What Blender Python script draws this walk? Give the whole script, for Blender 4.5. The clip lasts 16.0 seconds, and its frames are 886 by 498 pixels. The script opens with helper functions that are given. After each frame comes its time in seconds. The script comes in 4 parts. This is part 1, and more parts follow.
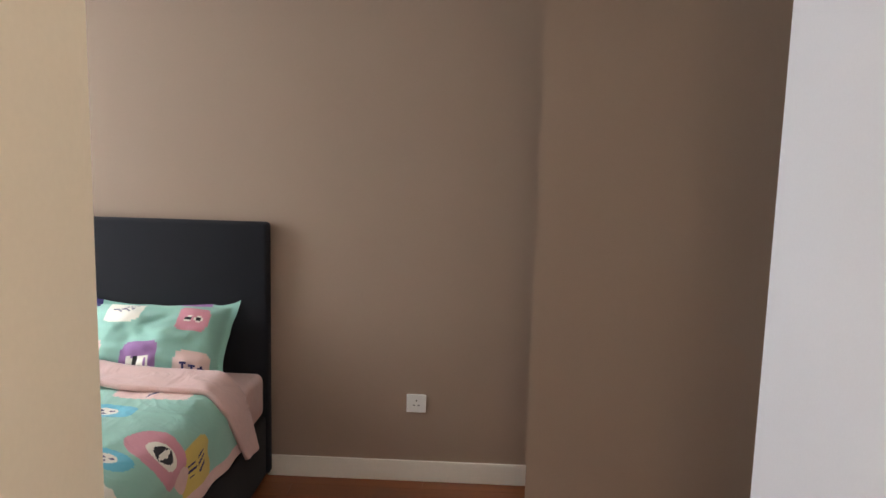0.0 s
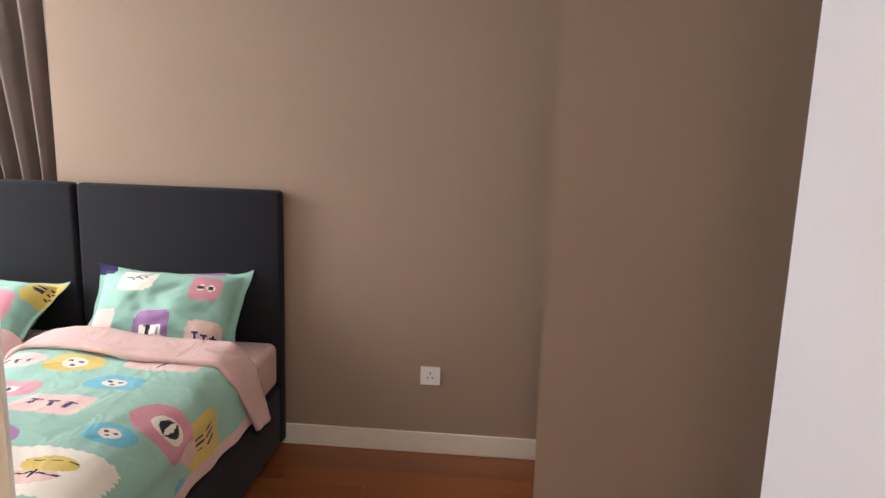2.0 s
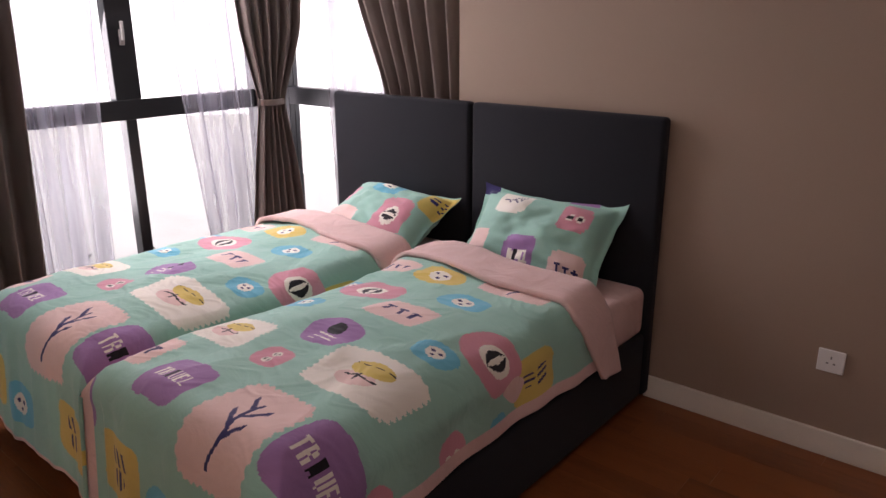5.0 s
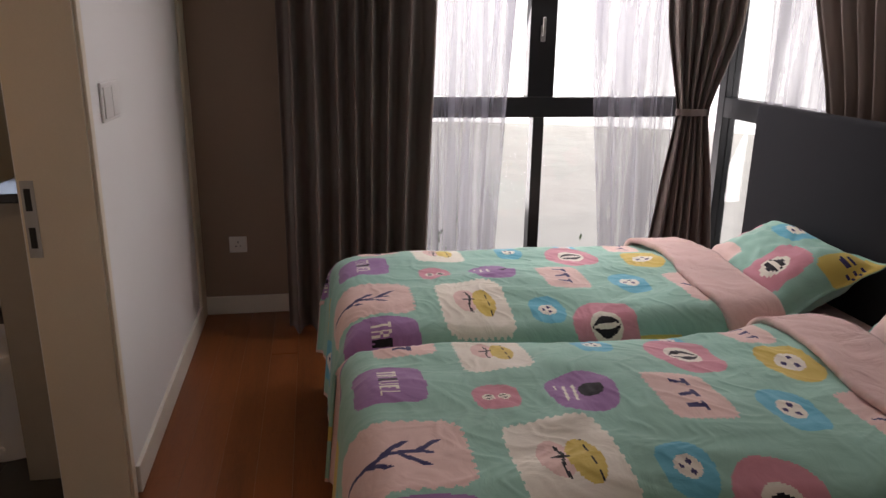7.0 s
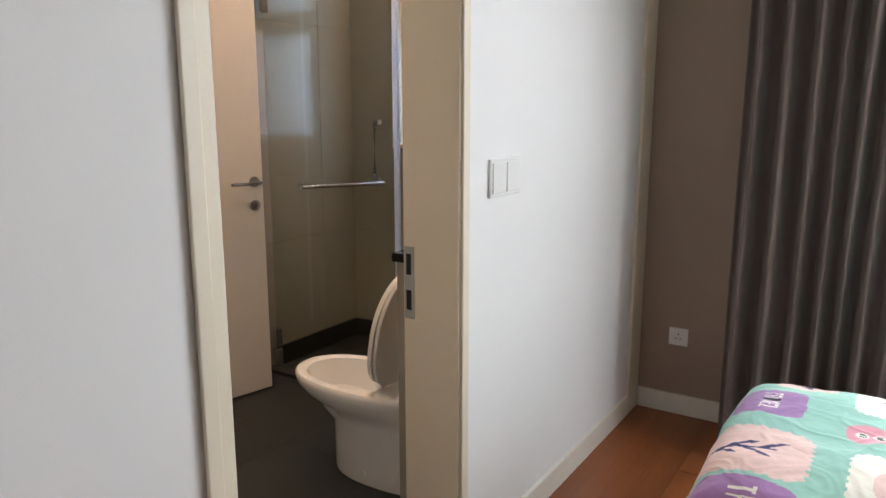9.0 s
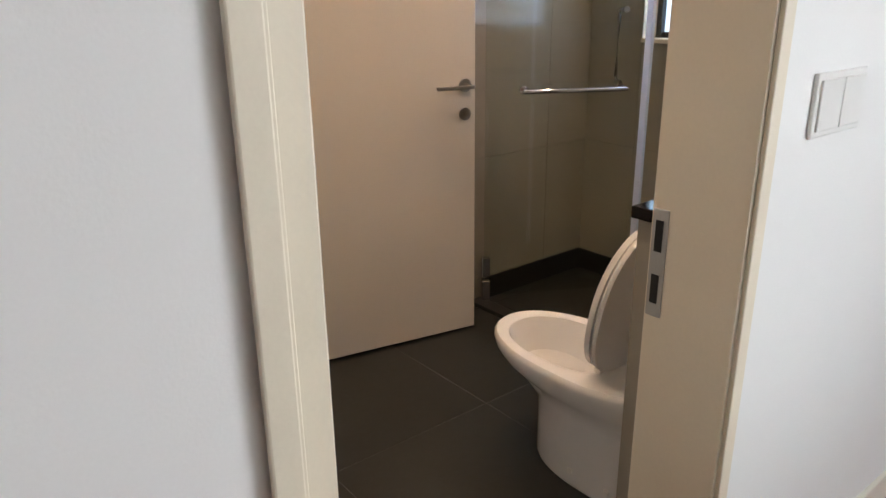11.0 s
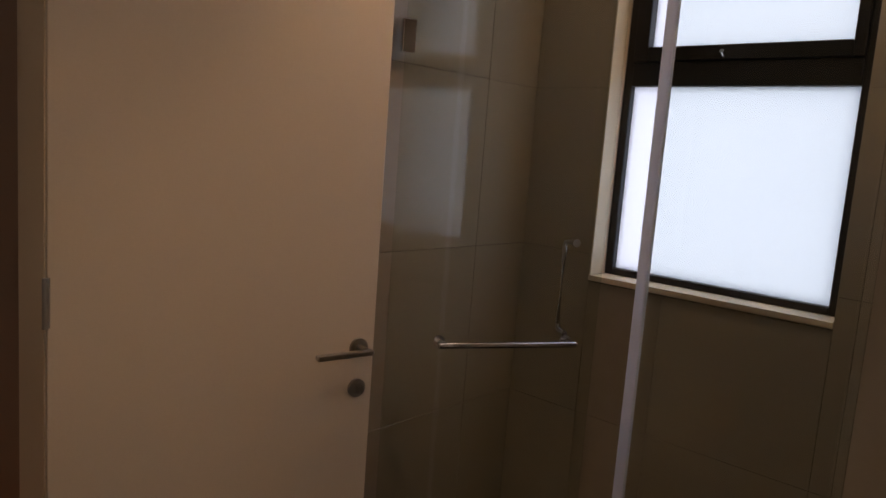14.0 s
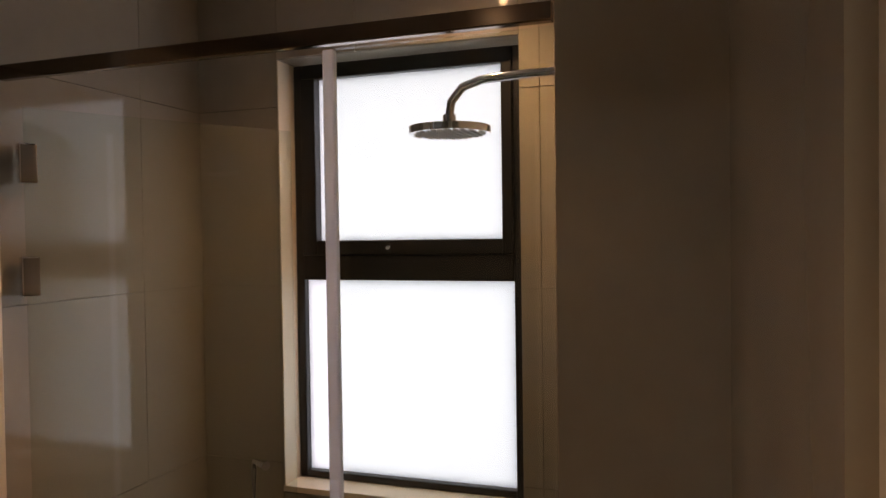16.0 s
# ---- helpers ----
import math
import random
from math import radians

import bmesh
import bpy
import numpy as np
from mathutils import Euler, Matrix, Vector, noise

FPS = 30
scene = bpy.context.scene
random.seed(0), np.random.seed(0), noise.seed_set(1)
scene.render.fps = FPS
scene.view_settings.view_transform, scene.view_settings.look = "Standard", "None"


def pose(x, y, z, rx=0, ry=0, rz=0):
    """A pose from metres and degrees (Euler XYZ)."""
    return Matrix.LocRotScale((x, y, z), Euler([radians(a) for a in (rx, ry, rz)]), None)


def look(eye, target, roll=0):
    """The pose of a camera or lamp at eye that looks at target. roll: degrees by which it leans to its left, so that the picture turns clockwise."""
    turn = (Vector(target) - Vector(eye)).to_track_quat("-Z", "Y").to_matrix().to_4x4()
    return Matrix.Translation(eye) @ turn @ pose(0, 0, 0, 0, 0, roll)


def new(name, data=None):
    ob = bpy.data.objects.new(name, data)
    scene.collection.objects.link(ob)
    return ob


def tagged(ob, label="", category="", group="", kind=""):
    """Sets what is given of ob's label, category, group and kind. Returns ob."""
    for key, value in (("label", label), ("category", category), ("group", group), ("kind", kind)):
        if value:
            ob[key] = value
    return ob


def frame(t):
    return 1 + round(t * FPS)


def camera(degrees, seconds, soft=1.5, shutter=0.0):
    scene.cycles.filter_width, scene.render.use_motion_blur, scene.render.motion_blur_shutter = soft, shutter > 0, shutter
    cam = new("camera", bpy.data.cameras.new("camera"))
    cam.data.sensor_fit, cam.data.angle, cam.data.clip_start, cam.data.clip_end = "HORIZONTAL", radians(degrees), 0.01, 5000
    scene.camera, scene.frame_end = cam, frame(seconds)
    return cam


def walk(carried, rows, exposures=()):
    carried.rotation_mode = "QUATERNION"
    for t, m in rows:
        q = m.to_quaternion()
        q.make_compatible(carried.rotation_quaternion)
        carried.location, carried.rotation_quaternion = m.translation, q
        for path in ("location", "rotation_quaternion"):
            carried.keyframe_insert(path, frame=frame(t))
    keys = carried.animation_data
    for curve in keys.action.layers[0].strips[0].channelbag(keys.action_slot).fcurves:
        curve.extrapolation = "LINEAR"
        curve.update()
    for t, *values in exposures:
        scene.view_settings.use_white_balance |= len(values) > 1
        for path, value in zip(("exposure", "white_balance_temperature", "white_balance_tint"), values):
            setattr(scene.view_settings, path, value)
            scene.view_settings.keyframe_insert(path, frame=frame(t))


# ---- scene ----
cam = camera(62.8, 16.0)
PATH = [
    (0, (3.664, -0.628, 1.528), (3.585, 1.352, 1.261), 1.5),
    (0.5, (3.712, -0.59, 1.558), (3.583, 1.375, 1.209), 1.2),
    (1, (3.701, -0.562, 1.557), (3.575, 1.401, 1.195), 1.4),
    (1.5, (3.712, -0.536, 1.575), (3.567, 1.42, 1.184), 1.3),
    (2, (3.728, -0.534, 1.578), (3.567, 1.422, 1.193), 1.8),
    (2.5, (3.775, -0.564, 1.589), (3.543, 1.38, 1.18), 1.2),
    (3, (3.819, -0.56, 1.603), (3.502, 1.362, 1.15), 1.3),
    (3.5, (3.812, -0.453, 1.596), (3.378, 1.429, 1.079), 1.1),
    (4, (3.815, -0.361, 1.585), (3.227, 1.47, 1.034), -0.4),
    (4.5, (3.841, -0.256, 1.561), (2.989, 1.456, 0.976), -0.9),
    (4.9, (3.871, -0.152, 1.551), (2.713, 1.368, 0.959), -0.4),
    (5, (3.897, -0.127, 1.546), (2.664, 1.331, 0.949), -0.3),
    (5.2, (3.931, -0.081, 1.541), (2.557, 1.244, 0.945), -0.5),
    (7.3, (3.815, 0.772, 1.456), (1.898, 0.86, 0.892), 0.9),
    (7.5, (3.812, 0.87, 1.461), (1.896, 0.765, 0.899), 0.6),
    (8, (3.699, 0.934, 1.431), (1.828, 0.444, 0.923), -1.4),
    (8.5, (3.556, 0.99, 1.456), (1.795, 0.161, 0.994), 0.4),
    (9, (3.411, 1.051, 1.469), (1.762, -0.012, 1.083), 0.0),
    (9.2, (3.342, 1.078, 1.483), (1.748, -0.082, 1.146), 0.3),
    (11.3, (2.725, 0.51, 1.441), (1.634, -0.982, 0.676), 0.5),
    (11.5, (2.63, 0.463, 1.431), (1.613, -1.034, 0.579), 1.8),
    (12, (2.48, 0.37, 1.4), (1.658, -1.142, 0.382), 1.7),
    (12.5, (2.39, 0.233, 1.41), (1.472, -1.319, 0.544), 2.5),
    (13, (2.306, 0.082, 1.505), (1.166, -1.442, 0.891), 3.3),
    (13.5, (2.175, -0.008, 1.585), (1.054, -1.601, 1.131), 3.0),
    (14, (2.197, -0.217, 1.661), (0.729, -1.548, 1.389), 4.3),
    (14.5, (2.129, -0.207, 1.881), (0.487, -1.34, 1.74), 1.3),
    (15, (2.104, -0.235, 2.016), (0.341, -1.176, 1.945), 0.5),
    (15.5, (2.063, -0.261, 2.107), (0.207, -1.006, 2.104), 0.1),
    (16, (2.01, -0.281, 2.088), (0.117, -0.926, 2.046), -0.8),
]
walk(cam, [(t, look(eye, target, roll)) for t, eye, target, roll in PATH],
     [(0.0, 0.65, 6500, 14), (2.0, 0.9, 6800, 20), (3.0, 0.9, 6900, 25), (3.5, 0.85, 6900, 27), (4.0, 0.3, 6900, 29), (4.5, 0.1, 6800, 31), (5.0, -0.25, 6900, 34), (7.3, -0.85, 7100, 26), (8.0, -0.85, 7000, 24), (8.5, -0.42, 6600, 18), (9.0, 0.48, 6300, 13),
      (11.5, 0.6, 6300, 13), (12.0, 0.82, 5800, 13), (12.5, 0.85, 5450, 12), (13.1, 1.3, 5150, 12), (13.35, -0.1, 5200, 10), (13.6, -0.42, 6000, 15), (14.0, -1.0, 7700, 24), (15.0, -1.15, 8700, 26), (16.0, -0.7, 9000, 26)])

# ---- light ----
world = bpy.data.worlds.new("world")
scene.world = world
world.use_nodes = True
wn = world.node_tree.nodes
sky = wn.new("ShaderNodeTexSky")
sky.sky_type, sky.sun_disc, sky.sun_elevation, sky.sun_rotation = "NISHITA", False, radians(47), radians(145)
wn["Background"].inputs["Strength"].default_value = 0.15
world.node_tree.links.new(sky.outputs["Color"], wn["Background"].inputs["Color"])


def lamp(name, kind, m, energy, color=(1, 1, 1), **more):
    data = bpy.data.lights.new(name, kind)
    data.energy, data.color = energy, color
    if kind == "AREA":
        data.shape, data.size, data.size_y = "RECTANGLE", more["w"], more["h"]
    elif kind == "SUN":
        data.angle = radians(more["angle"])
    elif kind == "SPOT":
        data.spot_size, data.spot_blend, data.shadow_soft_size = radians(more["cone"]), 0.9, 0.015
    ob = new(name, data)
    ob.matrix_world = m
    return ob


lamp("sun", "SUN", look((14, -20, 26), (0, 0, 0)), 4.0, (1.0, 0.96, 0.9), angle=3)
# daylight that comes in through the openings
lamp("west_window_daylight", "AREA", look((0.02, 1.78, 1.4), (3, 1.78, -0.2)), 100, (0.95, 0.98, 1.0), w=1.4, h=2.2)
lamp("north_window_daylight", "AREA", look((1.05, 2.95, 1.6), (1.05, 0, 0.3)), 26, (0.95, 0.98, 1.0), w=1.3, h=1.6)
lamp("bath_window_daylight", "AREA", look((-0.42, -1.18, 1.95), (3, -1.18, 1.95)), 13, (0.93, 0.97, 1.0), w=1.1, h=1.8)

# Added to brighten the second bedroom; its window is unseen and assumed.
lamp("second_room_fill", "AREA", look((-1.15, -5.05, 1.4), (3, -4.6, 0.7)), 46, (1.0, 0.97, 0.93), w=2.4, h=1.9)
# Unseen hall light, added to brighten and warm the stub wall and bed side.
lamp("hall_fill", "AREA", look((3.9, -1.1, 2.78), (3.9, -1.1, 0)), 15, (1.0, 0.87, 0.72), w=0.4, h=0.4)

# ---- materials ----


def material(name, color, rough=0.6, metal=0.0, vary=0.12, scale=3.0, fine=60.0, bump=0.1, stretch=(1, 1, 1), spec=0.5, piece=0.0, second=None):
    """A surface with broad stains, fine grain and relief; piece: how much single pieces differ."""
    m = bpy.data.materials.new(name)
    m.use_nodes = True
    n, l = m.node_tree.nodes, m.node_tree.links
    b = n["Principled BSDF"]
    b.inputs["Metallic"].default_value, b.inputs["Specular IOR Level"].default_value = metal, spec
    co = n.new("ShaderNodeTexCoord")
    mp = n.new("ShaderNodeMapping")
    mp.inputs["Scale"].default_value = stretch
    info = n.new("ShaderNodeObjectInfo")
    off = n.new("ShaderNodeVectorMath")
    off.operation = "MULTIPLY_ADD"
    comb = n.new("ShaderNodeCombineXYZ")
    for k in range(3):
        l.new(info.outputs["Random"], comb.inputs[k])
    l.new(comb.outputs[0], off.inputs[0])
    off.inputs[1].default_value = (17 * piece, 11 * piece, 5 * piece)
    l.new(co.outputs["Object"], off.inputs[2])
    l.new(off.outputs[0], mp.inputs["Vector"])
    big, small = n.new("ShaderNodeTexNoise"), n.new("ShaderNodeTexNoise")
    for tex, s, d in ((big, scale, 4), (small, fine, 6)):
        tex.inputs["Scale"].default_value, tex.inputs["Detail"].default_value = s, d
        l.new(mp.outputs["Vector"], tex.inputs["Vector"])
    add = n.new("ShaderNodeMath")
    add.operation = "MULTIPLY_ADD"
    l.new(small.outputs["Fac"], add.inputs[0])
    add.inputs[1].default_value = 0.5
    l.new(big.outputs["Fac"], add.inputs[2])
    pc = n.new("ShaderNodeMath")
    pc.operation = "MULTIPLY_ADD"
    l.new(info.outputs["Random"], pc.inputs[0])
    pc.inputs[1].default_value = piece
    l.new(add.outputs[0], pc.inputs[2])
    ramp = n.new("ShaderNodeValToRGB")
    c2 = second or tuple(c * (1 + vary) for c in color)
    ramp.color_ramp.elements[0].position, ramp.color_ramp.elements[1].position = 0.45, 1.05 + piece * 0.8
    ramp.color_ramp.elements[0].color = (*[c * (1 - vary) for c in color], 1)
    ramp.color_ramp.elements[1].color = (*c2, 1)
    sc = n.new("ShaderNodeMath")
    sc.operation = "MULTIPLY"
    sc.inputs[1].default_value = 1.0
    l.new(pc.outputs[0], sc.inputs[0])
    l.new(sc.outputs[0], ramp.inputs["Fac"])
    l.new(ramp.outputs["Color"], b.inputs["Base Color"])
    rr = n.new("ShaderNodeMapRange")
    rr.inputs["To Min"].default_value, rr.inputs["To Max"].default_value = rough * 0.85, min(1, rough * 1.15)
    l.new(big.outputs["Fac"], rr.inputs["Value"])
    l.new(rr.outputs[0], b.inputs["Roughness"])
    if bump:
        bp = n.new("ShaderNodeBump")
        bp.inputs["Strength"].default_value, bp.inputs["Distance"].default_value = bump, 0.002
        l.new(small.outputs["Fac"], bp.inputs["Height"])
        l.new(bp.outputs["Normal"], b.inputs["Normal"])
    return m


def fabric(name, color, weave=900.0, bump=0.3, sheen=0.2, crease=0.0):
    m = material(name, color, 0.9, vary=0.1, scale=4, fine=weave, bump=bump, spec=0.15)
    n, l = m.node_tree.nodes, m.node_tree.links
    b = n["Principled BSDF"]
    b.inputs["Sheen Weight"].default_value = sheen
    if crease:
        co = n.new("ShaderNodeTexCoord")
        w = n.new("ShaderNodeTexNoise")
        w.inputs["Scale"].default_value, w.inputs["Detail"].default_value, w.inputs["Distortion"].default_value = 9, 5, 1.2
        l.new(co.outputs["Object"], w.inputs["Vector"])
        bp = n.new("ShaderNodeBump")
        bp.inputs["Strength"].default_value, bp.inputs["Distance"].default_value = crease, 0.02
        l.new(w.outputs["Fac"], bp.inputs["Height"])
        l.new(bp.outputs["Normal"], b.inputs["Normal"])
    return m


TAUPE = material("taupe_wall_paint", (0.34, 0.252, 0.192), 0.75, vary=0.04, scale=1.5, fine=220, bump=0.12, spec=0.25)
WHITE = material("white_wall_paint", (0.80, 0.79, 0.77), 0.7, vary=0.03, scale=1.5, fine=220, bump=0.1, spec=0.25)
CEIL = material("ceiling_paint", (0.80, 0.79, 0.77), 0.8, vary=0.03, scale=1.2, fine=200, bump=0.08)
CREAM = material("cream_frame_paint", (0.74, 0.66, 0.52), 0.45, vary=0.04, scale=4, fine=150, bump=0.05)
LEAFWHITE = material("cool_white_door_paint", (0.62, 0.62, 0.64), 0.45, vary=0.03, scale=2, fine=150, bump=0.05)
DOORPAINT = material("cream_white_door_paint", (0.76, 0.71, 0.62), 0.4, vary=0.03, scale=2, fine=150, bump=0.05)
SKIRT = material("skirting_paint", (0.76, 0.72, 0.63), 0.4, vary=0.04, scale=6, fine=120, bump=0.05)
PLANK = material("red_brown_parquet", (0.20, 0.062, 0.019), 0.32, vary=0.35, scale=2.2, fine=38, bump=0.06, stretch=(0.5, 6, 6), piece=0.35)
PLANK2 = material("orange_parquet", (0.46, 0.15, 0.038), 0.33, vary=0.3, scale=2.2, fine=38, bump=0.06, stretch=(6, 0.5, 6), piece=0.35)
SUBFLOOR = material("floor_joint_dark", (0.17, 0.06, 0.02), 0.7)
SLATE = material("dark_grey_floor_tile", (0.017, 0.0185, 0.017), 0.38, vary=0.35, scale=3.5, fine=40, bump=0.12, piece=0.12)
SLATE2 = material("black_skirting_tile", (0.018, 0.018, 0.018), 0.35, vary=0.2, scale=5, fine=60, bump=0.08)
GROUT = material("floor_grout", (0.13, 0.128, 0.12), 0.85, fine=200)
TILE = material("polished_taupe_tile", (0.345, 0.315, 0.26), 0.07, vary=0.08, scale=1.6, fine=14, bump=0.0, piece=0.05, spec=0.6)
TGROUT = material("wall_grout", (0.325, 0.297, 0.245), 0.4, fine=200)
CHARCOAL = fabric("charcoal_bed_fabric", (0.017, 0.018, 0.022), 700, 0.4, sheen=0.05)
PINK = fabric("pale_pink_cotton", (0.70, 0.48, 0.44), 1400, 0.15, crease=0.75)
CURTAIN = fabric("grey_brown_curtain", (0.155, 0.120, 0.104), 800, 0.3)
PLAID_BASE = fabric("plaid_base", (0.55, 0.5, 0.47), 900, 0.2)
CHROME = material("chrome", (0.72, 0.72, 0.74), 0.09, 1.0, vary=0.03, bump=0)
STEEL = material("brushed_steel", (0.42, 0.41, 0.39), 0.32, 1.0, vary=0.1, fine=120, bump=0.05, stretch=(1, 12, 1))
DARKMETAL = material("dark_lock_opening", (0.01, 0.01, 0.01), 0.5, 0.3, bump=0)
BRONZE = material("dark_polished_metal", (0.16, 0.12, 0.09), 0.15, 1.0, vary=0.1, bump=0)
BLACKFRAME = material("black_aluminium", (0.012, 0.013, 0.015), 0.35, 0.2, vary=0.1, bump=0.03)
CERAMIC = material("white_ceramic", (0.83, 0.83, 0.82), 0.08, vary=0.02, scale=2, fine=30, bump=0)
SEATPLASTIC = material("white_seat_plastic", (0.78, 0.77, 0.74), 0.22, vary=0.02, bump=0)
BLACKSTONE = material("black_polished_stone", (0.012, 0.012, 0.014), 0.06, vary=0.2, bump=0)
PLASTIC = material("white_plastic", (0.78, 0.77, 0.74), 0.3, vary=0.02, bump=0)
WATER = material("toilet_bowl_water", (0.62, 0.60, 0.55), 0.03, vary=0.02, bump=0)
GROUND = material("ground_outside", (0.55, 0.56, 0.52), 0.95, vary=0.1, scale=0.4, fine=8)
LEAF = material("leaf_green", (0.09, 0.15, 0.05), 0.6, vary=0.4, scale=6, fine=30, bump=0)
BARK = material("bark", (0.16, 0.12, 0.09), 0.9, vary=0.3, scale=8, fine=60, bump=0.4)


def glass(name, color=(1, 1, 1), rough=0.0, thin=True):
    m = bpy.data.materials.new(name)
    m.use_nodes = True
    n, l = m.node_tree.nodes, m.node_tree.links
    n.remove(n["Principled BSDF"])
    tr, gl, mx, lw = n.new("ShaderNodeBsdfTransparent"), n.new("ShaderNodeBsdfGlossy"), n.new("ShaderNodeMixShader"), n.new("ShaderNodeLayerWeight")
    lw.inputs["Blend"].default_value = 0.5
    pw, fr = n.new("ShaderNodeMath"), n.new("ShaderNodeMath")
    pw.operation, fr.operation = "POWER", "MULTIPLY_ADD"
    pw.inputs[1].default_value, fr.inputs[1].default_value, fr.inputs[2].default_value = 4.0, 0.8, 0.035
    l.new(lw.outputs["Facing"], pw.inputs[0])
    l.new(pw.outputs[0], fr.inputs[0])
    tr.inputs["Color"].default_value = (*color, 1)
    gl.inputs["Roughness"].default_value = rough
    l.new(fr.outputs[0], mx.inputs[0])
    l.new(tr.outputs[0], mx.inputs[1])
    l.new(gl.outputs[0], mx.inputs[2])
    l.new(mx.outputs[0], n["Material Output"].inputs["Surface"])
    return m


GLASS = glass("clear_glass", (0.97, 0.99, 0.98))
SHOWERGLASS = glass("shower_glass", (0.93, 0.96, 0.94))


def glow(name, color, strength):
    m = bpy.data.materials.new(name)
    m.use_nodes = True
    b = m.node_tree.nodes["Principled BSDF"]
    b.inputs["Base Color"].default_value = (*color, 1)
    b.inputs["Emission Color"].default_value = (*color, 1)
    b.inputs["Emission Strength"].default_value = strength
    return m




def diffusing(name, through_color, face_color, share):
    """A cloudy sheet that passes light on softly."""
    m = bpy.data.materials.new(name)
    m.use_nodes = True
    n, l = m.node_tree.nodes, m.node_tree.links
    b = n["Principled BSDF"]
    b.inputs["Base Color"].default_value, b.inputs["Roughness"].default_value = (*face_color, 1), 0.25
    tl, mx = n.new("ShaderNodeBsdfTranslucent"), n.new("ShaderNodeMixShader")
    tl.inputs["Color"].default_value = (*through_color, 1)
    mx.inputs[0].default_value = share
    l.new(b.outputs[0], mx.inputs[1])
    l.new(tl.outputs[0], mx.inputs[2])
    l.new(mx.outputs[0], n["Material Output"].inputs["Surface"])
    return m


FROST = diffusing("frosted_glass", (0.80, 0.88, 1.0), (0.6, 0.63, 0.66), 0.88)
SEAL = diffusing("pale_translucent_seal", (0.88, 0.92, 1.0), (0.74, 0.77, 0.84), 0.7)
LAMPGLOW = glow("downlight_diffuser", (1.0, 0.86, 0.68), 12)
HAZE = glow("bright_hazy_sky", (0.95, 0.98, 1.0), 1.15)

sheer = bpy.data.materials.new("sheer_voile")
sheer.use_nodes = True
sn, sl = sheer.node_tree.nodes, sheer.node_tree.links
sn.remove(sn["Principled BSDF"])
s_tr, s_tl, s_df, s_m1, s_m2 = sn.new("ShaderNodeBsdfTransparent"), sn.new("ShaderNodeBsdfTranslucent"), sn.new("ShaderNodeBsdfDiffuse"), sn.new("ShaderNodeMixShader"), sn.new("ShaderNodeMixShader")
s_tl.inputs["Color"].default_value, s_df.inputs["Color"].default_value = (0.17, 0.17, 0.20, 1), (0.34, 0.32, 0.34, 1)
s_nz = sn.new("ShaderNodeTexNoise")
s_nz.inputs["Scale"].default_value, s_nz.inputs["Detail"].default_value = 1.0, 3
s_tc, s_mp = sn.new("ShaderNodeTexCoord"), sn.new("ShaderNodeMapping")
s_mp.inputs["Scale"].default_value = (14, 14, 0.4)
sl.new(s_tc.outputs["Object"], s_mp.inputs["Vector"])
sl.new(s_mp.outputs["Vector"], s_nz.inputs["Vector"])
s_mr = sn.new("ShaderNodeMapRange")
s_mr.inputs["From Min"].default_value, s_mr.inputs["From Max"].default_value = 0.35, 0.65
s_mr.inputs["To Min"].default_value, s_mr.inputs["To Max"].default_value = 0.36, 0.82
sl.new(s_nz.outputs["Fac"], s_mr.inputs["Value"])
s_m1.inputs[0].default_value = 0.45
sl.new(s_tl.outputs[0], s_m1.inputs[1])
sl.new(s_df.outputs[0], s_m1.inputs[2])
sl.new(s_mr.outputs[0], s_m2.inputs[0])
sl.new(s_tr.outputs[0], s_m2.inputs[1])
sl.new(s_m1.outputs[0], s_m2.inputs[2])
sl.new(s_m2.outputs[0], sn["Material Output"].inputs["Surface"])

# ---- mesh helpers ----


def box(bm, x0, y0, z0, x1, y1, z1, bevel=0.0, seg=2):
    geo = bmesh.ops.create_cube(bm, size=1.0)["verts"]
    for v in geo:
        v.co = Vector(((x0 + x1) / 2 + v.co.x * (x1 - x0), (y0 + y1) / 2 + v.co.y * (y1 - y0), (z0 + z1) / 2 + v.co.z * (z1 - z0)))
    if bevel:
        edges = list({e for v in geo for e in v.link_edges})
        bmesh.ops.bevel(bm, geom=edges, offset=bevel, segments=seg, affect="EDGES", profile=0.5)
    return bm


def rod(bm, p0, p1, r, seg=16, r2=None):
    p0, p1 = Vector(p0), Vector(p1)
    d = p1 - p0
    m = Matrix.Translation((p0 + p1) / 2) @ d.to_track_quat("Z", "Y").to_matrix().to_4x4()
    bmesh.ops.create_cone(bm, cap_ends=True, segments=seg, radius1=r, radius2=r if r2 is None else r2, depth=d.length, matrix=m)
    return bm


def sweep(bm, pts, radii, seg=12):
    """A closed tube through points."""
    rings = []
    pts = [Vector(p) for p in pts]
    for i, p in enumerate(pts):
        d = (pts[min(i + 1, len(pts) - 1)] - pts[max(i - 1, 0)]).normalized()
        q = d.to_track_quat("Z", "Y")
        r = radii[i] if isinstance(radii, (list, tuple)) else radii
        rings.append([bm.verts.new(p + q @ Vector((r * math.cos(a), r * math.sin(a), 0))) for a in [2 * math.pi * k / seg for k in range(seg)]])
    for a, b in zip(rings, rings[1:]):
        for k in range(seg):
            bm.faces.new((a[k], a[(k + 1) % seg], b[(k + 1) % seg], b[k]))
    bm.faces.new(rings[0][::-1])
    bm.faces.new(rings[-1])
    return bm


